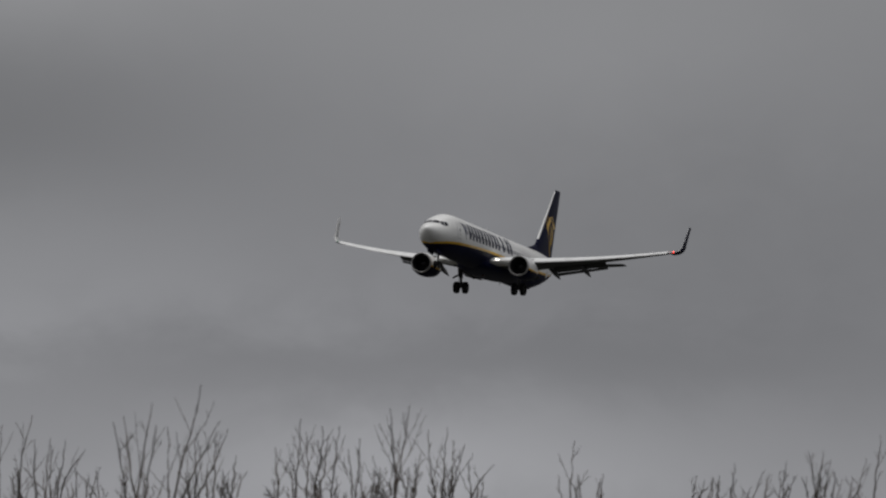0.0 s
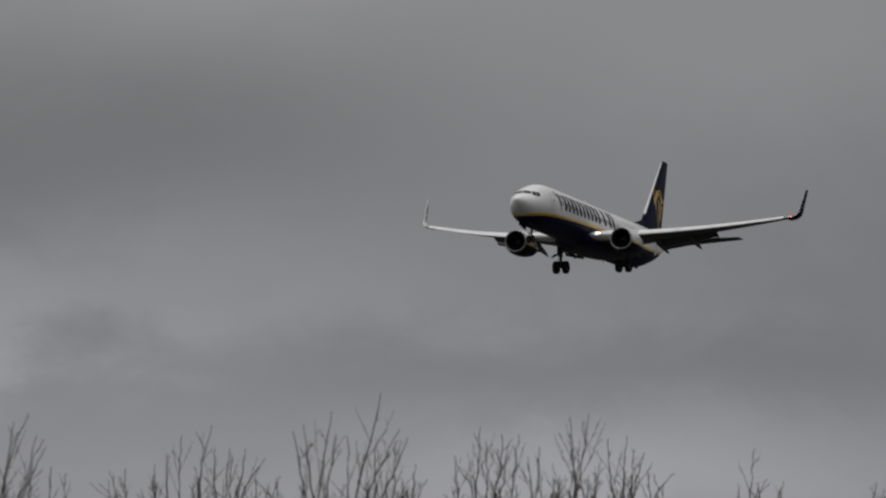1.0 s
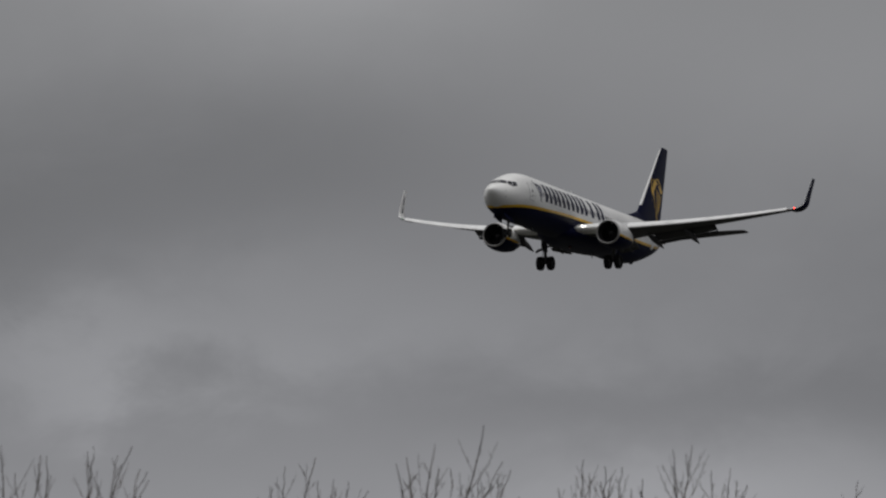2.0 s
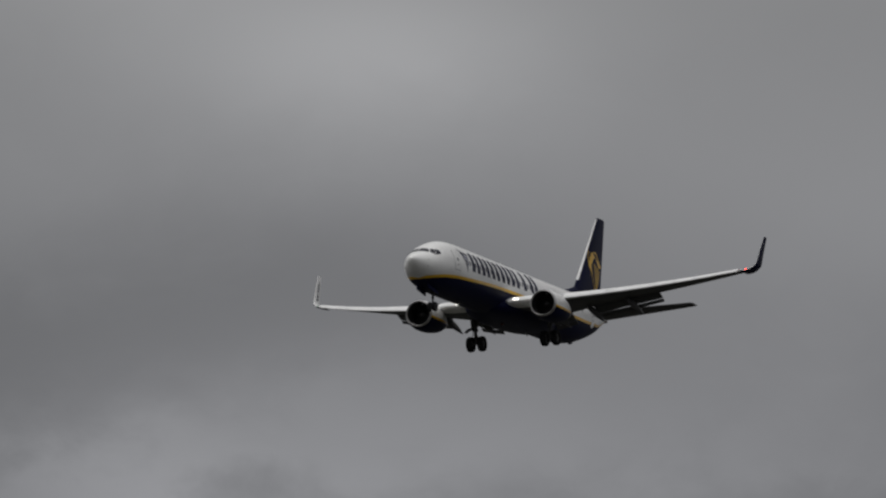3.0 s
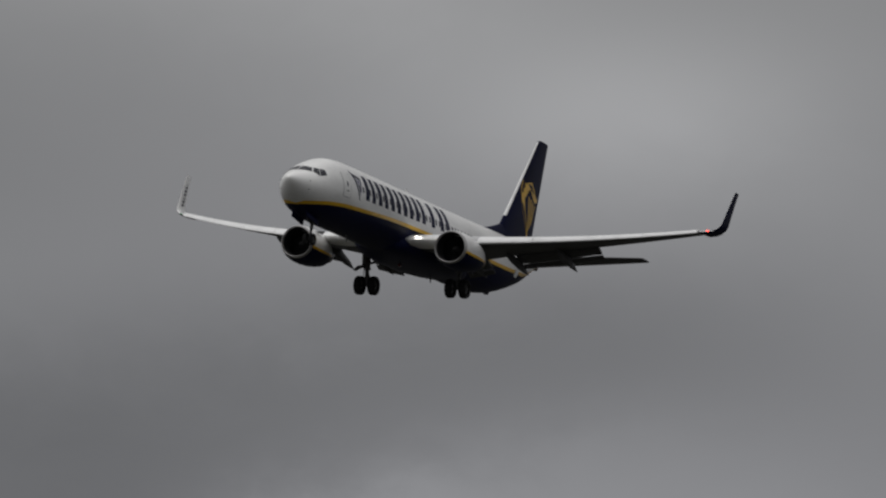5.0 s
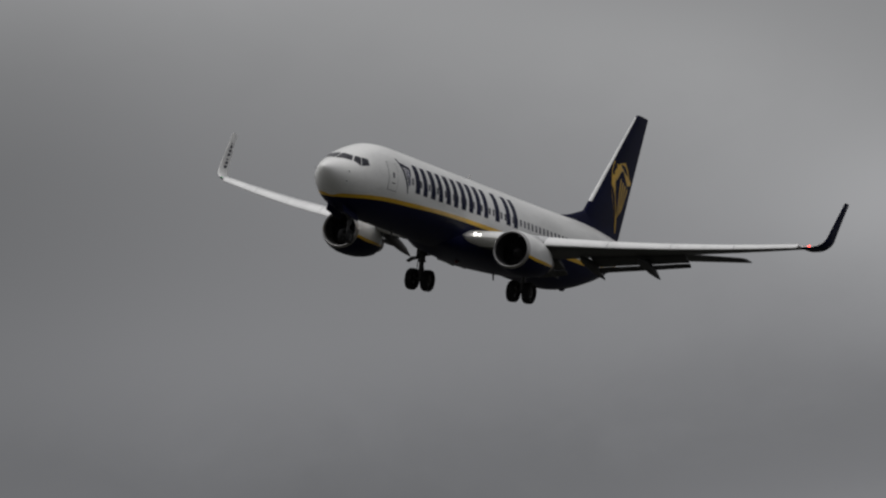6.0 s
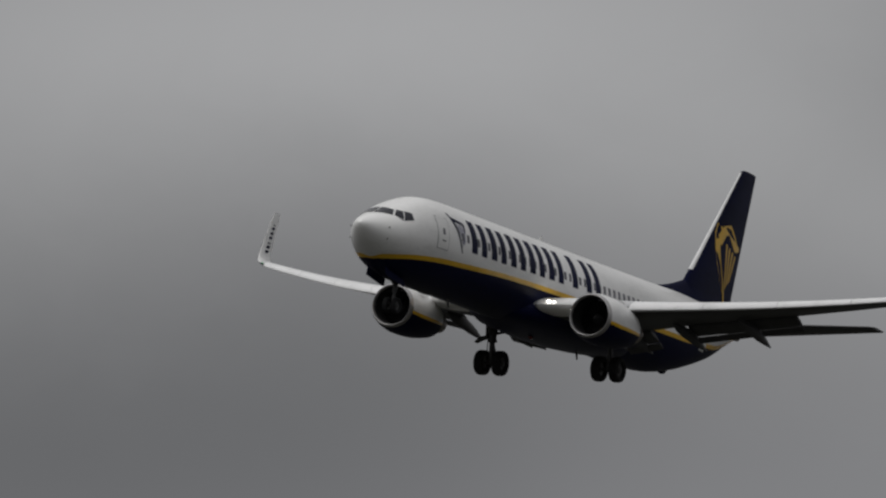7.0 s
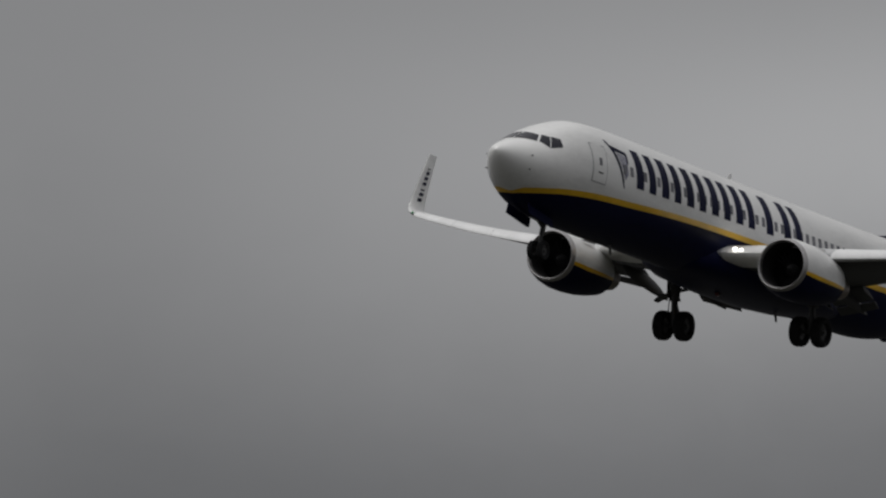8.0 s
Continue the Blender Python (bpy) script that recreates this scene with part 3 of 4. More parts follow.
def nose_gear(plane):
    s, z = 3.75, -3.36
    top, foot = Vector((18 - 4.0, 0, -1.9)), Vector((18 - s, 0, z))
    leg = part("nose_gear_leg", tube_mesh("nose_gear_leg", [top, top.lerp(foot, 0.6), top.lerp(foot, 0.61), foot], [0.10, 0.095, 0.06, 0.06], STEEL, 14), plane,
               "extended steel nose landing gear leg")
    part("axle", tube_mesh("axle", [foot + Vector((0, -0.3, 0)), foot + Vector((0, 0.3, 0))], [0.05, 0.05], STEEL), leg)
    part("drag_brace", tube_mesh("drag_brace", [top.lerp(foot, 0.45), Vector((18 - 2.9, 0, -2.05))], [0.05, 0.05], STEEL), leg)
    part("torque_link", tube_mesh("torque_link", [top.lerp(foot, 0.6) + Vector((-0.08, 0, 0)), foot + Vector((-0.26, 0, 0.3)), foot], [0.03, 0.035, 0.03], STEEL, 6), leg)
    part("taxi_lamp", mesh_of("taxi_lamp", *lathe([(0.06, 0.02), (0.06, 0.09), (-0.02, 0.10), (-0.08, 0.04)], top.lerp(foot, 0.3) + Vector((0.12, 0, 0)), "x", 16), HUB), leg)
    for dy in (-0.2, 0.2):
        wheel("nose_wheel", (18 - s, dy, z), 0.345, 0.20, leg)
    DOOR = ((1.95, 0.40, -1.97), (2.1, 0.41, -2.05), (3.66, 0.44, -2.24), (3.74, 0.50, -2.54), (3.6, 0.51, -2.56), (2.0, 0.48, -2.35))
    for side in (-1, 1):
        pts = [Vector((18 - st, side * y, z)) for st, y, z in DOOR]
        part("nose_gear_door", mesh_of("nose_gear_door", *plate(pts, 0.04), NAVY, smooth=False), plane, "open navy nose gear door")


def title_bars(plane, side):
    """The airline's titles as plain navy bars, one letter space after another."""
    start, pitch = 6.70, 1.91
    for k in range(7):
        s = start + pitch * k
        z1, z2 = 1.23 + 0.030 * k, -0.13 + 0.026 * k
        bars = ((0.10, 0.52), (1.06, 0.48)) if k != 5 else ((0.58, 0.52),)
        for off, w in bars:
            skin_patch("title_bar", ((s + off, z1), (s + off + w, z1), (s + off + w + 0.12, z2), (s + off + 0.12, z2)), NAVY, plane, "", side, 0.016, 2, 8)


def airliner():
    plane = new("airliner")
    tagged(plane, "white, navy and yellow twin-jet airliner with landing gear down, flying", "airplane")
    part("fuselage", fuselage_mesh(), plane, "white fuselage with a yellow line over a navy belly")
    # wing to body fairing
    loops = []
    for s, hw, zb in ((12.4, 0.4, -2.0), (13.1, 1.0, -2.12), (14.0, 1.6, -2.24), (15.4, 1.98, -2.34), (18.0, 2.1, -2.38), (21.0, 2.05, -2.34), (23.0, 1.8, -2.2), (24.6, 1.2, -2.06), (25.6, 0.7, -1.9)):
        top = -1.0
        loops.append([Vector((18 - s, hw * math.copysign(abs(math.cos(a)) ** 0.7, math.cos(a)), (top + zb) / 2 + (top - zb) / 2 * math.copysign(abs(math.sin(a)) ** 0.8, math.sin(a))))
                      for a in (2 * math.pi * j / 32 for j in range(32))])
    part("belly_fairing", mesh_of("belly_fairing", *rings(loops), NAVY), plane, "navy belly fairing")
    for side in (1, -1):
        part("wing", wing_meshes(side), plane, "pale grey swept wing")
        me, loops = winglet_mesh(side)
        winglet = part("winglet", me, plane, "tall winglet, white inside and navy outside")
        # plain bars for the small writing on the inner face
        for k in range(7):
            u = 0.52 + 0.055 * k
            i = min(13, int(u * 14))
            f = u * 14 - i
            le = loops[i][0].lerp(loops[i + 1][0], f)
            te = loops[i][11].lerp(loops[i + 1][11], f)
            up2 = loops[i][0].lerp(loops[i + 1][0], min(1, f + 0.42)) - le
            inn = Vector((0, -side * 0.055, 0.01))
            a, b = le.lerp(te, 0.36) + inn, le.lerp(te, 0.62) + inn
            part("writing_bar", mesh_of("writing_bar", *plate([a, b, b + up2, a + up2], 0.02), NAVY, smooth=False), winglet)
        for y1, y2 in ((5.45, 8.15), (8.18, 10.9), (10.93, 13.65), (13.68, 16.42)):
            slat(side, y1, y2, plane)
        root_leading_edge(side, plane)
        flap(side, 2.1, 3.75, plane, 17)
        flap(side, 5.6, 10.3, plane)
        for y, k in ((3.0, 0.9), (5.6, 1.0), (8.4, 1.0)):
            flap_fairing(side, y, plane, k)
        engine(side, plane)
        main_gear(side, plane)
        # landing lamp in the wing root
        s, c, t, z = wing_at(2.25)
        for dy, r in ((-0.08, 1.0), (0.14, 0.7)):
            spot = (18 - s + 0.08 - 0.5 * dy, side * (2.25 + dy), z + 0.13)
            part("landing_lamp", mesh_of("landing_lamp", *lathe([(0.07 * r, 0.015 * r), (0.05 * r, 0.04 * r), (0.0, 0.06 * r), (-0.12, 0.075 * r)], spot, "x", 16), LAMP), plane, "lit white landing lamp")
        # wing tip lamp
        s, c, t, z = wing_at(16.85)
        part("wing_tip_lamp", mesh_of("wing_tip_lamp", *lathe([(0.08, 0.01), (0.05, 0.035), (0.0, 0.05), (-0.15, 0.03)], (18 - s + 0.03, side * 16.85, z + 0.02), "x", 12),
             RED_LAMP if side == 1 else GREEN_LAMP), plane, "lit red wing tip lamp" if side == 1 else "green wing tip lamp")
        # tailplane
        loops = []
        for y in (0.3, 1.0, 3.0, 5.0, 6.6, 7.05, 7.2):
            u = y / 7.2
            k = 1 if y < 7.1 else 0.82
            loops.append(foil_loop((18 - (33.2 + 4.15 * u + (0.15 if y > 7.1 else 0)), side * y, 1.02 + 0.88 * u), (-1, 0, 0), (0, 0, 1), (4.0 - 2.5 * u) * k, 0.09, -0.01))
        # shade is painted into the grey all round, upper face too
        part("tailplane", mesh_of("tailplane", *rings(loops), SHADED_GREY), plane, "grey tailplane")
        # cabin windows
        for k in range(46):
            s = 5.9 + 0.508 * k
            skin_patch("cabin_window", ((s, 0.55), (s + 0.23, 0.55), (s + 0.23, 0.21), (s, 0.21)), CABIN_GLASS, plane, "", side, 0.011, 1, 2)
        # doors: a raised seam round each
        for s, w, z1, z2 in ((3.86, 0.86, 0.93, -0.40), (31.4, 0.76, 1.05, -0.55)):
            door = skin_patch("cabin_door", ((s, z1), (s + w, z1), (s + w, z2), (s, z2)), WHITE, plane, "white cabin door with a grey seam", side, 0.012, 3, 6)
            b = 0.035
            for q in (((s - b, z1 + b), (s + w + b, z1 + b), (s + w + b, z1), (s - b, z1)), ((s - b, z2), (s + w + b, z2), (s + w + b, z2 - b), (s - b, z2 - b)),
                      ((s - b, z1), (s, z1), (s, z2), (s - b, z2)), ((s + w, z1), (s + w + b, z1), (s + w + b, z2), (s + w, z2))):
                skin_patch("door_seam", q, GREY_LINE, door, "", side, 0.008, 1, 6)
            skin_patch("door_window", ((s + w * 0.42, 0.48), (s + w * 0.62, 0.48), (s + w * 0.62, 0.22), (s + w * 0.42, 0.22)), CABIN_GLASS, door, "", side, 0.02, 1, 1)
            skin_patch("door_handle", ((s + w * 0.35, -0.02), (s + w * 0.7, -0.02), (s + w * 0.7, -0.07), (s + w * 0.35, -0.07)), STEEL, door, "", side, 0.02, 1, 1)
        # flight deck windows, from the middle of the windscreen round to the side
        for q in (((1.88, 0.83), (2.08, 0.80), (1.77, 0.36), (1.54, 0.55)), ((2.13, 0.81), (2.44, 0.79), (2.35, 0.48), (1.82, 0.36))):
            skin_patch("flight_deck_window", q, GLASS, plane, "dark flight deck window", side, 0.012, 3, 3)
        title_bars(plane, side)
        # plain emblem ahead of the titles
        spine = [(5.12, 1.08), (5.34, 0.82), (5.60, 0.38), (5.88, -0.10), (6.03, -0.30)]
        for a, b, w in zip(spine, spine[1:], (0.24, 0.2, 0.15, 0.08)):
            skin_patch("emblem_stroke", ((a[0], a[1]), (a[0] + w, a[1]), (b[0] + w * 0.8, b[1]), (b[0], b[1])), NAVY, plane, "", side, 0.008, 1, 3)
        skin_patch("emblem_stroke", ((5.24, 1.12), (6.30, 1.02), (6.30, 0.90), (5.34, 0.96)), NAVY, plane, "", side, 0.008, 4, 1)
        skin_patch("emblem_stroke", ((4.94, 1.26), (5.12, 1.24), (5.26, 1.08), (5.10, 1.10)), NAVY, plane, "", side, 0.008, 1, 1)
        skin_patch("emblem_stroke", ((6.18, 0.90), (6.34, 0.98), (6.30, 0.60), (6.24, 0.60)), NAVY, plane, "", side, 0.008, 1, 2)
        for k in range(4):
            s = 5.60 + 0.17 * k
            skin_patch("emblem_line", ((s, 0.88), (s + 0.085, 0.88), (6.10 + 0.05 * k, 0.02 + 0.06 * k), (6.04 + 0.05 * k, 0.02 + 0.06 * k)), HARP_GREY, plane, "", side, 0.008, 1, 4)
        # probes
        for s, z in ((1.0, -0.07), (0.98, -0.57)):
            p = skin(s, z, 0.0, side)
            part("air_probe", tube_mesh("air_probe", [p, p + Vector((0.01, side * 0.025, 0)), p + Vector((0.12, side * 0.03, 0))], [0.03, 0.022, 0.012], STEEL, 8), plane)
    nose_gear(plane)
    # windscreen, in two panes
    for side in (1, -1):
        grid = []
        for i in range(5):
            for k in range(5):
                u, v = i / 4, k / 4
                y = 0.035 + (0.54 + 0.15 * (1 - v)) * u
                s = (1.00 + 0.72 * v) * (1 - u) + (1.46 + 0.34 * v) * u + 0.12 * u * (u - 1)
                zc, hh, hw = body_at(s)
                grid.append(Vector((18 - s + 0.012, side * (y + 0.004), zc + hh * math.sqrt(max(0, 1 - (y / hw) ** 2)) + 0.014)))
        quads = [(i * 5 + k, i * 5 + k + 1, (i + 1) * 5 + k + 1, (i + 1) * 5 + k) for i in range(4) for k in range(4)]
        part("windscreen", mesh_of("windscreen", grid, quads, GLASS), plane, "dark glass windscreen pane")
    # fin with its fairing forward along the crown
    loops = []
    for z in (1.4, 2.0, 2.9, 4.0, 5.5, 7.0, 8.3, 8.75, 8.85):
        le, c, t = fin_at(z)
        if z > 8.8:
            le, c = le + 0.2, c - 0.25
        loops.append(foil_loop((18 - le, 0, z), (-1, 0, 0), (0, 1, 0), c, t, 0))
    fin = part("fin", mesh_of("fin", *rings(loops), NAVY), plane, "tall navy tail fin with a plain yellow emblem")
    loops = []
    for i in range(9):
        u = i / 8
        s = 28.0 + 4.6 * u
        h = 1.97 + 1.1 * u**1.6
        w = 0.05 + 0.24 * u
        loops.append([Vector((18 - s, w * math.cos(a), 1.6 + (h - 1.6) * math.sin(a))) for a in (math.pi * j / 10 for j in range(11))])
    part("dorsal_fin", mesh_of("dorsal_fin", *rings(loops), NAVY), plane, "low navy dorsal fin")
    edge = []
    for z in (3.4, 4.5, 6.0, 7.5, 8.7):
        le, c, t = fin_at(z)
        us = (0.0, 0.004, 0.010, 0.018, 0.028)
        edge.append([Vector((18 - le - u * c + 0.012, foil(u, t, 0)[0] * c + 0.008, z)) for u in us] +
                    [Vector((18 - le - u * c + 0.012, -foil(u, t, 0)[0] * c - 0.008, z)) for u in us[::-1]])
    part("fin_leading_edge", mesh_of("fin_leading_edge", *rings(edge), SLAT_WHITE), fin, "pale leading edge")
    for side in (1, -1):
        fin_shape("emblem", band([(34.86, 5.9), (34.72, 5.45), (34.72, 4.85), (35.0, 4.2), (35.5, 3.5), (35.95, 2.85), (36.2, 2.3)], [0.5, 0.66, 0.52, 0.42, 0.32, 0.22, 0.08]), YELLOW, fin, "plain yellow emblem", side)
        fin_shape("emblem", band([(34.9, 5.2), (35.4, 5.72), (35.95, 5.85), (36.45, 5.5), (36.9, 5.15), (37.3, 5.15)], [0.6, 0.5, 0.48, 0.48, 0.42, 0.2]), YELLOW, fin, "", side)
        for k in range(4):
            top = 35.72 + 0.40 * k
            fin_shape("emblem_line", band([(top, 5.15 - 0.12 * k), (36.05 + 0.16 * k, 3.1 + 0.14 * k)], [0.17, 0.07]), YELLOW, fin, "", side)
    # aerials and small fittings
    for s in (16.7,):
        part("blade_aerial", mesh_of("blade_aerial", *rings([foil_loop((18 - s - 0.25 * u, 0, 1.65 + 0.42 * u), (-1, 0, 0), (0, 1, 0), 0.42 - 0.2 * u, 0.12, 0) for u in (0, 0.5, 1)]), WHITE), plane, "white blade aerial")
    for s, zb in ((8.2, curve(BODY, 8.2)[1] + drop(8.2)), (21.2, -2.33)):
        part("drain_mast", mesh_of("drain_mast", *rings([foil_loop((18 - s - 0.2 * u, 0.25, zb + 0.03 - 0.38 * u), (-1, 0, 0), (0, 1, 0), 0.26 - 0.1 * u, 0.15, 0) for u in (0, 0.5, 1)]), STEEL), plane)
    part("beacon", mesh_of("beacon", *lathe([(-0.12, 0.02), (-0.08, 0.08), (0.08, 0.09), (0.12, 0.04)], (18 - 17.2, 0, -2.42), "x", 14), RED_GLASS), plane, "red glass belly beacon")
    part("exhaust_pipe", mesh_of("exhaust_pipe", *lathe([(0.5, 0.16), (0.0, 0.17), (-0.35, 0.14), (-0.3, 0.10)], (18 - 38.0, 0, 1.19), "x", 20), HOT_METAL), plane, "small dark exhaust at the tail")
    part("tail_skid", mesh_of("tail_skid", *plate([Vector((18 - 30.2, 0, -1.2)), Vector((18 - 31.2, 0, -0.95)), Vector((18 - 31.2, 0, -1.45)), Vector((18 - 30.8, 0, -1.75)), Vector((18 - 30.55, 0, -1.7))], 0.22), NAVY, smooth=False), plane)
    return plane


plane = airliner()


# ---------------------------------------------------------------- bare trees
def bare_tree(distance, stems, seed, bushy=1.0):
    """A leafless tree: trunk, rising stems with knots, and side shoots that curve upward.
    stems: bearing and elevation of each tip, and the bearing where the stem leaves the crown."""
    rng = random.Random(seed)
    b = radians(sum(q[2] for q in stems) / len(stems))
    base = Vector((-math.sin(b) * distance, math.cos(b) * distance, 0))
    across = Vector((math.cos(b), math.sin(b), 0))
    away = Vector((-math.sin(b), math.cos(b), 0))
    crown = 1.7 + distance * math.tan(radians(4.15))
    fork = crown * 0.55
    tree = new("bare_tree")
    tree.location = base
    tagged(tree, "leafless brown tree with thin upright winter shoots, standing in rough grass", "tree", "row of bare trees")
    trunk = [Vector((rng.uniform(-.05, .05) * i, rng.uniform(-.05, .05) * i, fork * i / 5 - 0.05)) for i in range(6)]
    part("trunk", mesh_of("trunk", *rings(tube(trunk, [0.15, 0.12, 0.11, 0.10, 0.095, 0.06], 9)), BARK), tree, "brown bark trunk")
    pieces = []

    def knot(p, d, r):
        pieces.append(rings(tube([p - d * r * 2.2, p - d * r * 0.6, p + d * r * 0.8, p + d * r * 2.4], [r * 0.8, r * 1.75, r * 1.6, r * 0.7], 6), cap=False))

    def shoot(path, r0, r1, depth):
        n = len(path)
        radius = lambda u: r0 + (r1 - r0) * u ** 0.75
        pieces.append(rings(tube(path, [radius(i / (n - 1)) for i in range(n)], 6 if r0 > 0.008 else 4), cap=False))
        if depth <= 0:
            return
        length = sum((path[i + 1] - path[i]).length for i in range(n - 1))
        count = int(length * (4.5 if depth > 1 else 6.0) * bushy * rng.uniform(0.8, 1.2)) + 1
        flip = rng.uniform(0, 2 * math.pi)
        for j in range(count):
            u = 0.16 + 0.64 * (j + rng.uniform(0.1, 0.9)) / count
            k = min(n - 2, int(u * (n - 1)))
            p = path[k].lerp(path[k + 1], u * (n - 1) - k)
            d = (path[k + 1] - path[k]).normalized()
            flip += 2.4 + rng.uniform(-0.5, 0.5)
            out = across * math.cos(flip) + away * math.sin(flip)
            dirn = (d * rng.uniform(0.7, 1.2) + out * rng.uniform(0.35, 0.9)).normalized()
            ln = (0.06 + 0.85 * (1 - u)) * rng.uniform(0.35, 1.0) * (1.0 if depth > 1 else 0.45) * min(1.0, length)
            ln = max(0.05, ln)
            q, m = [p], 6
            for i in range(m):
                dirn = (dirn + Vector((0, 0, 0.05)) + Vector((rng.uniform(-.08, .08), rng.uniform(-.08, .08), rng.uniform(-.05, .05)))).normalized()
                q.append(q[-1] + dirn * ln / m)
            rr = radius(u) * rng.uniform(0.4, 0.65)
            if rng.random() < 0.6:
                knot(p, d, radius(u))
            shoot(q, max(0.0023, rr), 0.0014, depth - 1)

    # low thin shoots between the tall ones
    spread = [q[2] for q in stems]
    fill = []
    for _ in range(int(16 * bushy)):
        v = rng.uniform(min(spread) - 0.05, max(spread) + 0.05)
        fill.append((v + rng.uniform(-0.07, 0.07), rng.uniform(4.18, 4.46), v))
    for tip_b, tip_e, low_b in stems + fill:
        start = trunk[-1].lerp(trunk[-2], rng.uniform(0, 1))
        deep = rng.uniform(-0.7, 0.7)
        off_low, off_tip = (distance * math.tan(b - radians(v)) for v in (low_b, tip_b))
        low = across * off_low + away * deep * 0.7 + Vector((0, 0, crown))
        tip = across * off_tip + away * deep + Vector((0, 0, 1.7 + distance * math.tan(radians(tip_e))))
        below = start.lerp(low, 0.55) + across * (off_low * 0.25)
        sway = across * (off_tip - off_low)
        bow = rng.uniform(-0.25, 0.2)
        pts = [start, start.lerp(below, 0.5), below, below.lerp(low, 0.5), low]
        rise = tip - low
        for i in range(1, 11):
            t = i / 10
            p = low + rise * t + sway * (bow * math.sin(math.pi * t)) + across * (0.007 * math.sin(5 * t + seed))
            pts.append(p + Vector((rng.uniform(-.009, .009), rng.uniform(-.009, .009), 0)) * (0 if i == 10 else 1))
        body = [start, start.lerp(below, 0.5), below, below.lerp(low, 0.5), low]
        shoot(body, 0.030, 0.0098, 2)
        shoot(pts[4:], min(0.0098, 0.006 + rise.length * 0.004), 0.0026, 2)
    part("crown", mesh_of("crown", *join(*pieces), TWIG), tree, "bare twiggy crown")
    return tree


# the row, from west to east: distance, stems, seed
bare_tree(60, [(13.15, 4.87, 13.11), (12.87, 4.86, 12.95), (12.83, 4.79, 12.87), (13.27, 4.73, 13.25), (13.05, 4.75, 13.03)], 11)
bare_tree(56, [(12.50, 4.89, 12.55), (12.33, 4.87, 12.43), (12.23, 4.87, 12.46), (12.17, 4.78, 12.39), (12.11, 4.66, 12.37), (12.54, 4.82, 12.53)], 1)
bare_tree(63, [(12.07, 4.53, 12.10), (11.96, 4.47, 12.02), (12.21, 4.53, 12.30), (11.67, 4.45, 11.65), (11.55, 4.48, 11.57)], 12, 0.8)
bare_tree(66, [(10.95, 4.83, 11.05), (11.16, 4.73, 11.18), (10.82, 4.69, 10.85), (10.93, 4.61, 10.92), (11.27, 4.58, 11.25), (11.35, 4.53, 11.33)], 2, 1.1)
bare_tree(70, [(10.72, 4.61, 10.78), (10.58, 4.53, 10.75), (10.82, 4.62, 10.81), (10.64, 4.44, 10.45)], 3, 0.9)
bare_tree(57, [(10.38, 4.73, 10.27), (10.31, 4.85, 10.19), (10.11, 4.94, 10.21), (10.00, 4.73, 9.98), (9.77, 4.98, 9.96), (9.63, 4.78, 9.91), (10.08, 4.78, 10.15)], 4, 0.9)
bare_tree(62, [(9.57, 4.71, 9.85), (9.65, 4.72, 9.69), (9.79, 4.62, 9.81), (9.51, 4.57, 9.59), (9.43, 4.45, 9.55), (9.71, 4.53, 9.73)], 13)
bare_tree(60, [(9.24, 4.62, 9.22), (9.06, 4.75, 9.10), (9.02, 4.72, 9.02), (8.91, 4.71, 8.99), (8.86, 4.73, 8.94), (8.79, 4.7, 8.85), (9.15, 4.47, 9.11)], 5, 1.4)
bare_tree(59, [(8.29, 4.94, 8.44), (8.43, 4.83, 8.40), (8.64, 4.62, 8.69), (8.55, 4.57, 8.50), (8.21, 4.56, 8.32), (8.72, 4.58, 8.70)], 6, 1.4)
bare_tree(68, [(8.16, 4.67, 8.12), (8.03, 4.75, 8.10), (7.91, 4.61, 8.02), (7.70, 4.47, 7.90), (7.98, 4.65, 8.04), (7.77, 4.39, 7.83)], 7, 1.2)
bare_tree(62, [(7.14, 4.65, 7.18), (7.26, 4.43, 7.19), (7.05, 4.47, 7.16), (6.96, 4.39, 6.99)], 8, 0.6)
bare_tree(66, [(6.29, 4.37, 6.31), (6.02, 4.44, 6.05), (5.81, 4.46, 5.90), (5.78, 4.44, 5.82), (5.66, 4.47, 5.68), (6.13, 4.33, 6.12), (5.61, 4.36, 5.65)], 9, 1.0)
bare_tree(60, [(5.51, 4.53, 5.44), (5.40, 4.57, 5.44), (5.35, 4.54, 5.39), (5.10, 4.54, 5.16), (5.00, 4.65, 5.04), (5.20, 4.41, 5.22)], 10, 1.1)


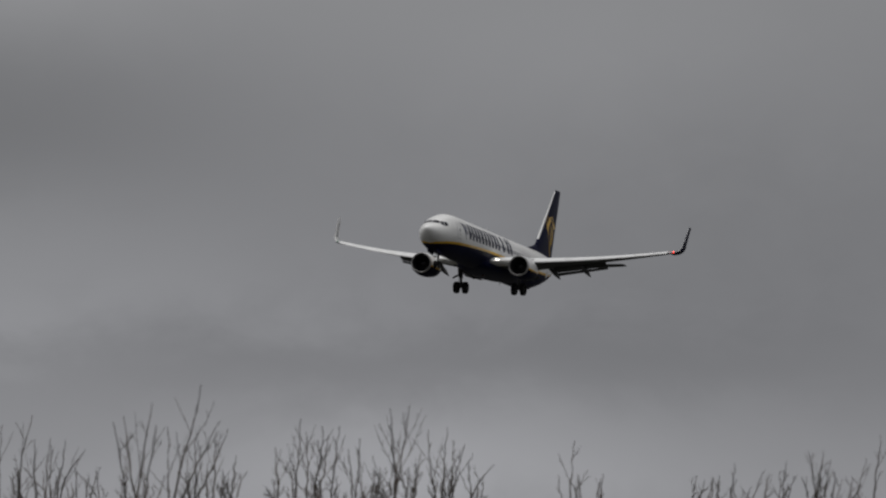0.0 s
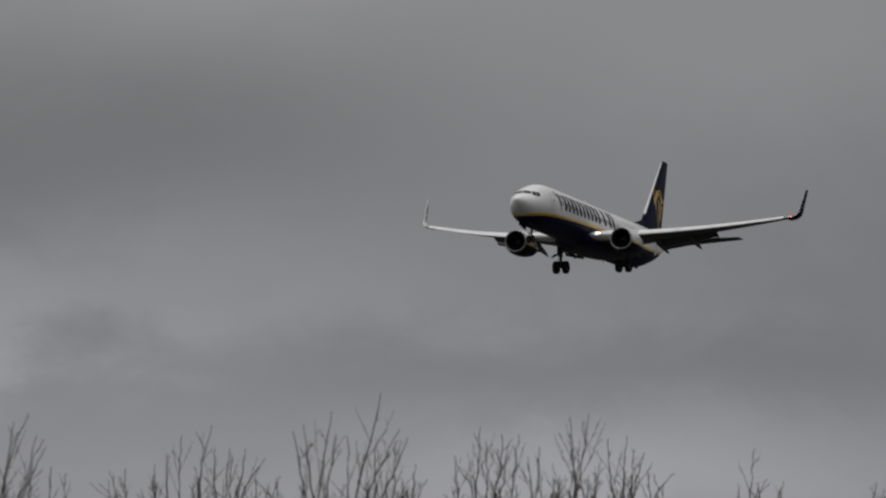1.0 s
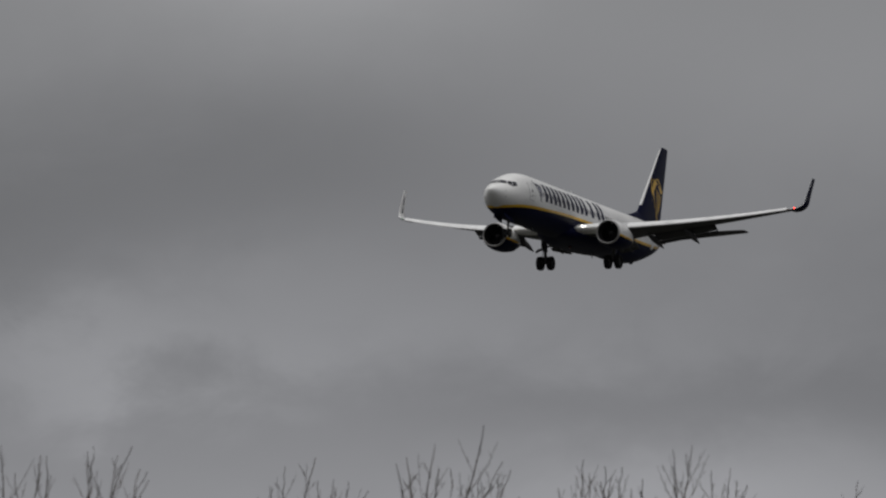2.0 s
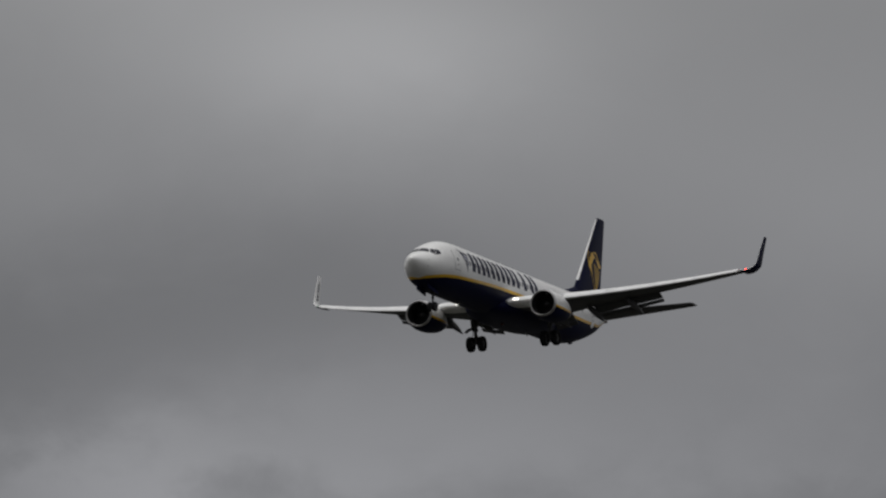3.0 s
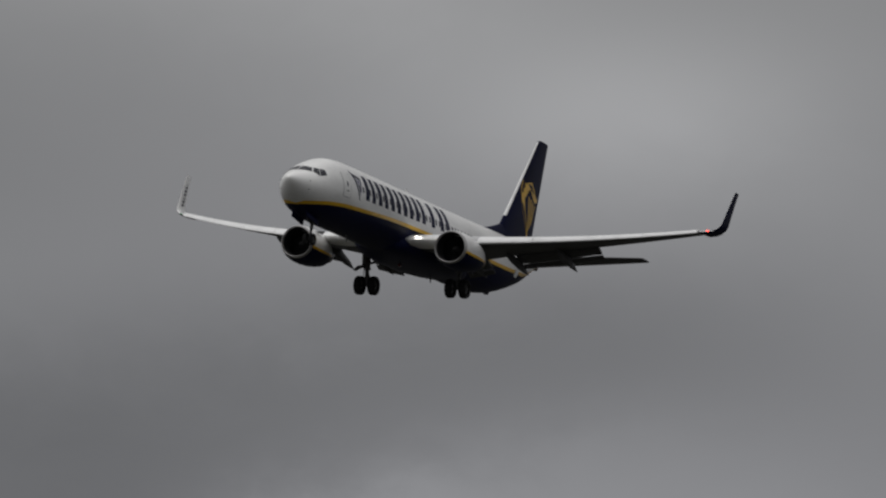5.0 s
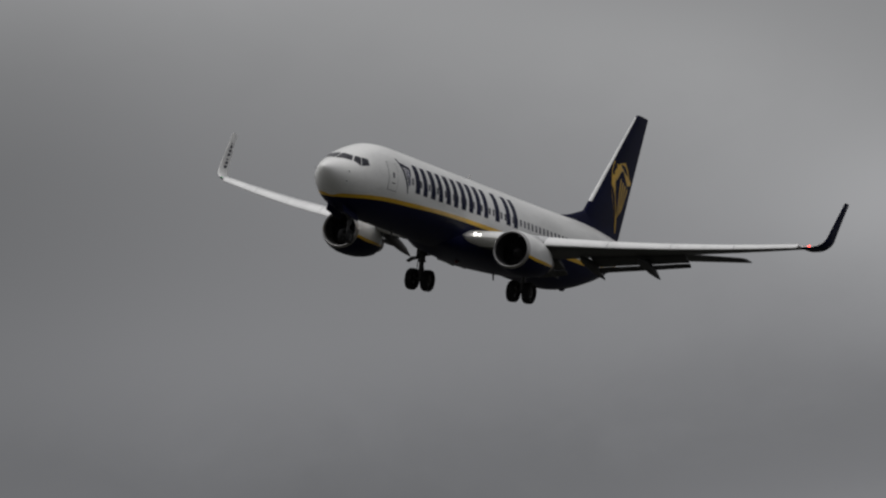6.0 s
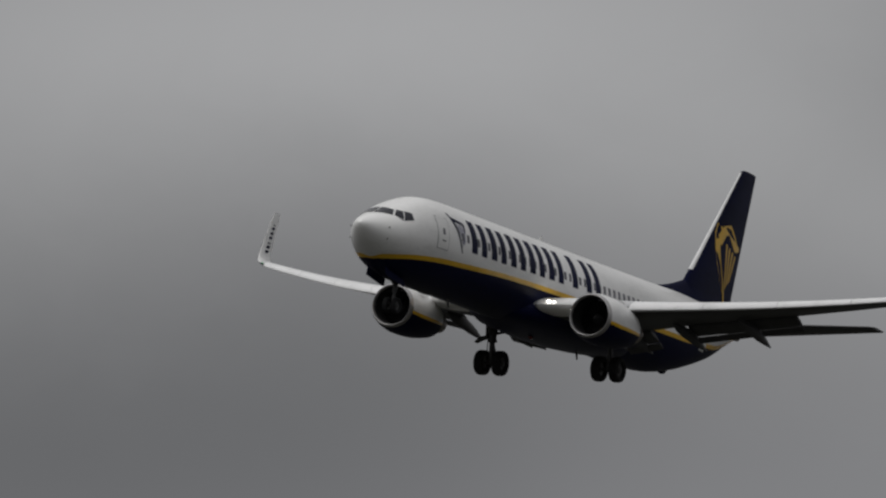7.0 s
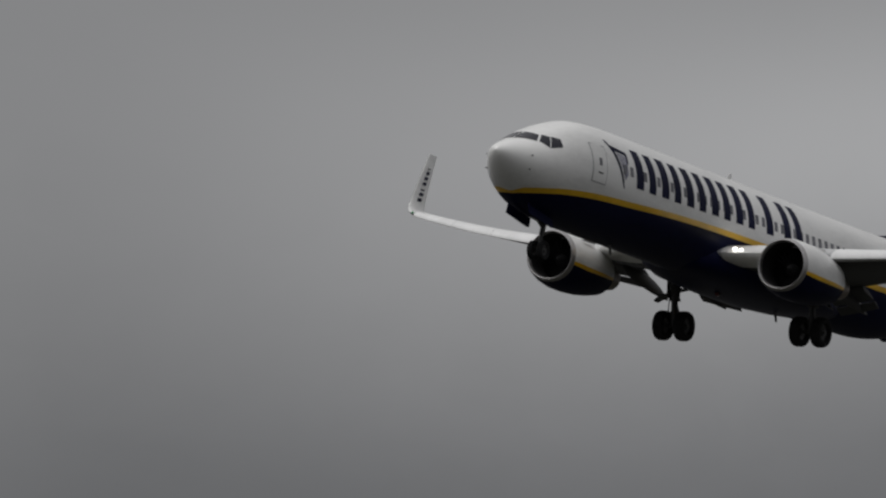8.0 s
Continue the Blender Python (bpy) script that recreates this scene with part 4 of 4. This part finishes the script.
def motions():
    walk(plane, [
        (0.0, pose(-103.67, 762.00, 82.04, -3.65, -2.89, -100.46)),
        (0.2, pose(-103.25, 749.07, 81.23, -3.25, -3.10, -100.57)),
        (0.5, pose(-102.66, 730.09, 80.03, -2.31, -2.91, -100.73)),
        (0.8, pose(-102.28, 711.50, 79.08, -1.76, -2.98, -101.23)),
        (1.0, pose(-102.05, 699.32, 78.46, -0.77, -3.16, -101.31)),
        (1.2, pose(-102.58, 687.15, 77.83, -0.00, -2.97, -101.49)),
        (2.3, pose(-102.86, 622.24, 74.38, -1.25, -2.85, -102.09)),
        (2.5, pose(-103.32, 610.54, 73.79, -0.28, -2.51, -102.03)),
        (2.8, pose(-103.00, 593.18, 72.90, 1.08, -2.71, -101.81)),
        (3.0, pose(-103.00, 581.57, 72.27, 2.08, -3.09, -101.67)),
        (3.2, pose(-103.00, 569.95, 71.64, 2.71, -2.84, -101.53)),
        (3.5, pose(-103.00, 552.48, 70.69, 2.67, -3.31, -101.04)),
        (3.8, pose(-103.00, 534.94, 69.75, 0.78, -3.44, -100.70)),
        (4.0, pose(-103.00, 523.19, 69.12, -0.57, -3.79, -100.44)),
        (4.2, pose(-103.00, 511.41, 68.49, -1.87, -3.78, -100.19)),
        (4.5, pose(-103.00, 493.63, 67.55, -3.57, -3.51, -99.86)),
        (4.7, pose(-103.00, 481.72, 66.92, -4.18, -3.47, -99.65)),
        (5.8, pose(-103.00, 415.26, 63.46, -7.87, -1.96, -99.28)),
        (6.0, pose(-103.00, 403.03, 62.83, -9.59, -2.00, -99.03)),
        (6.2, pose(-103.00, 390.76, 62.20, -8.99, -1.83, -98.80)),
        (6.5, pose(-103.00, 372.31, 61.26, -8.27, -1.71, -98.57)),
        (6.8, pose(-103.00, 353.83, 60.32, -7.40, -1.56, -98.74)),
        (7.0, pose(-103.00, 341.50, 59.69, -6.74, -1.86, -98.70)),
        (7.2, pose(-103.00, 329.18, 59.06, -7.11, -1.84, -98.46)),
        (7.5, pose(-103.00, 310.74, 58.12, -8.26, -2.08, -97.95)),
        (7.8, pose(-103.00, 292.40, 57.17, -7.61, -1.82, -97.65)),
        (8.0, pose(-103.00, 280.25, 56.54, -7.19, -1.94, -97.36))])


motions()
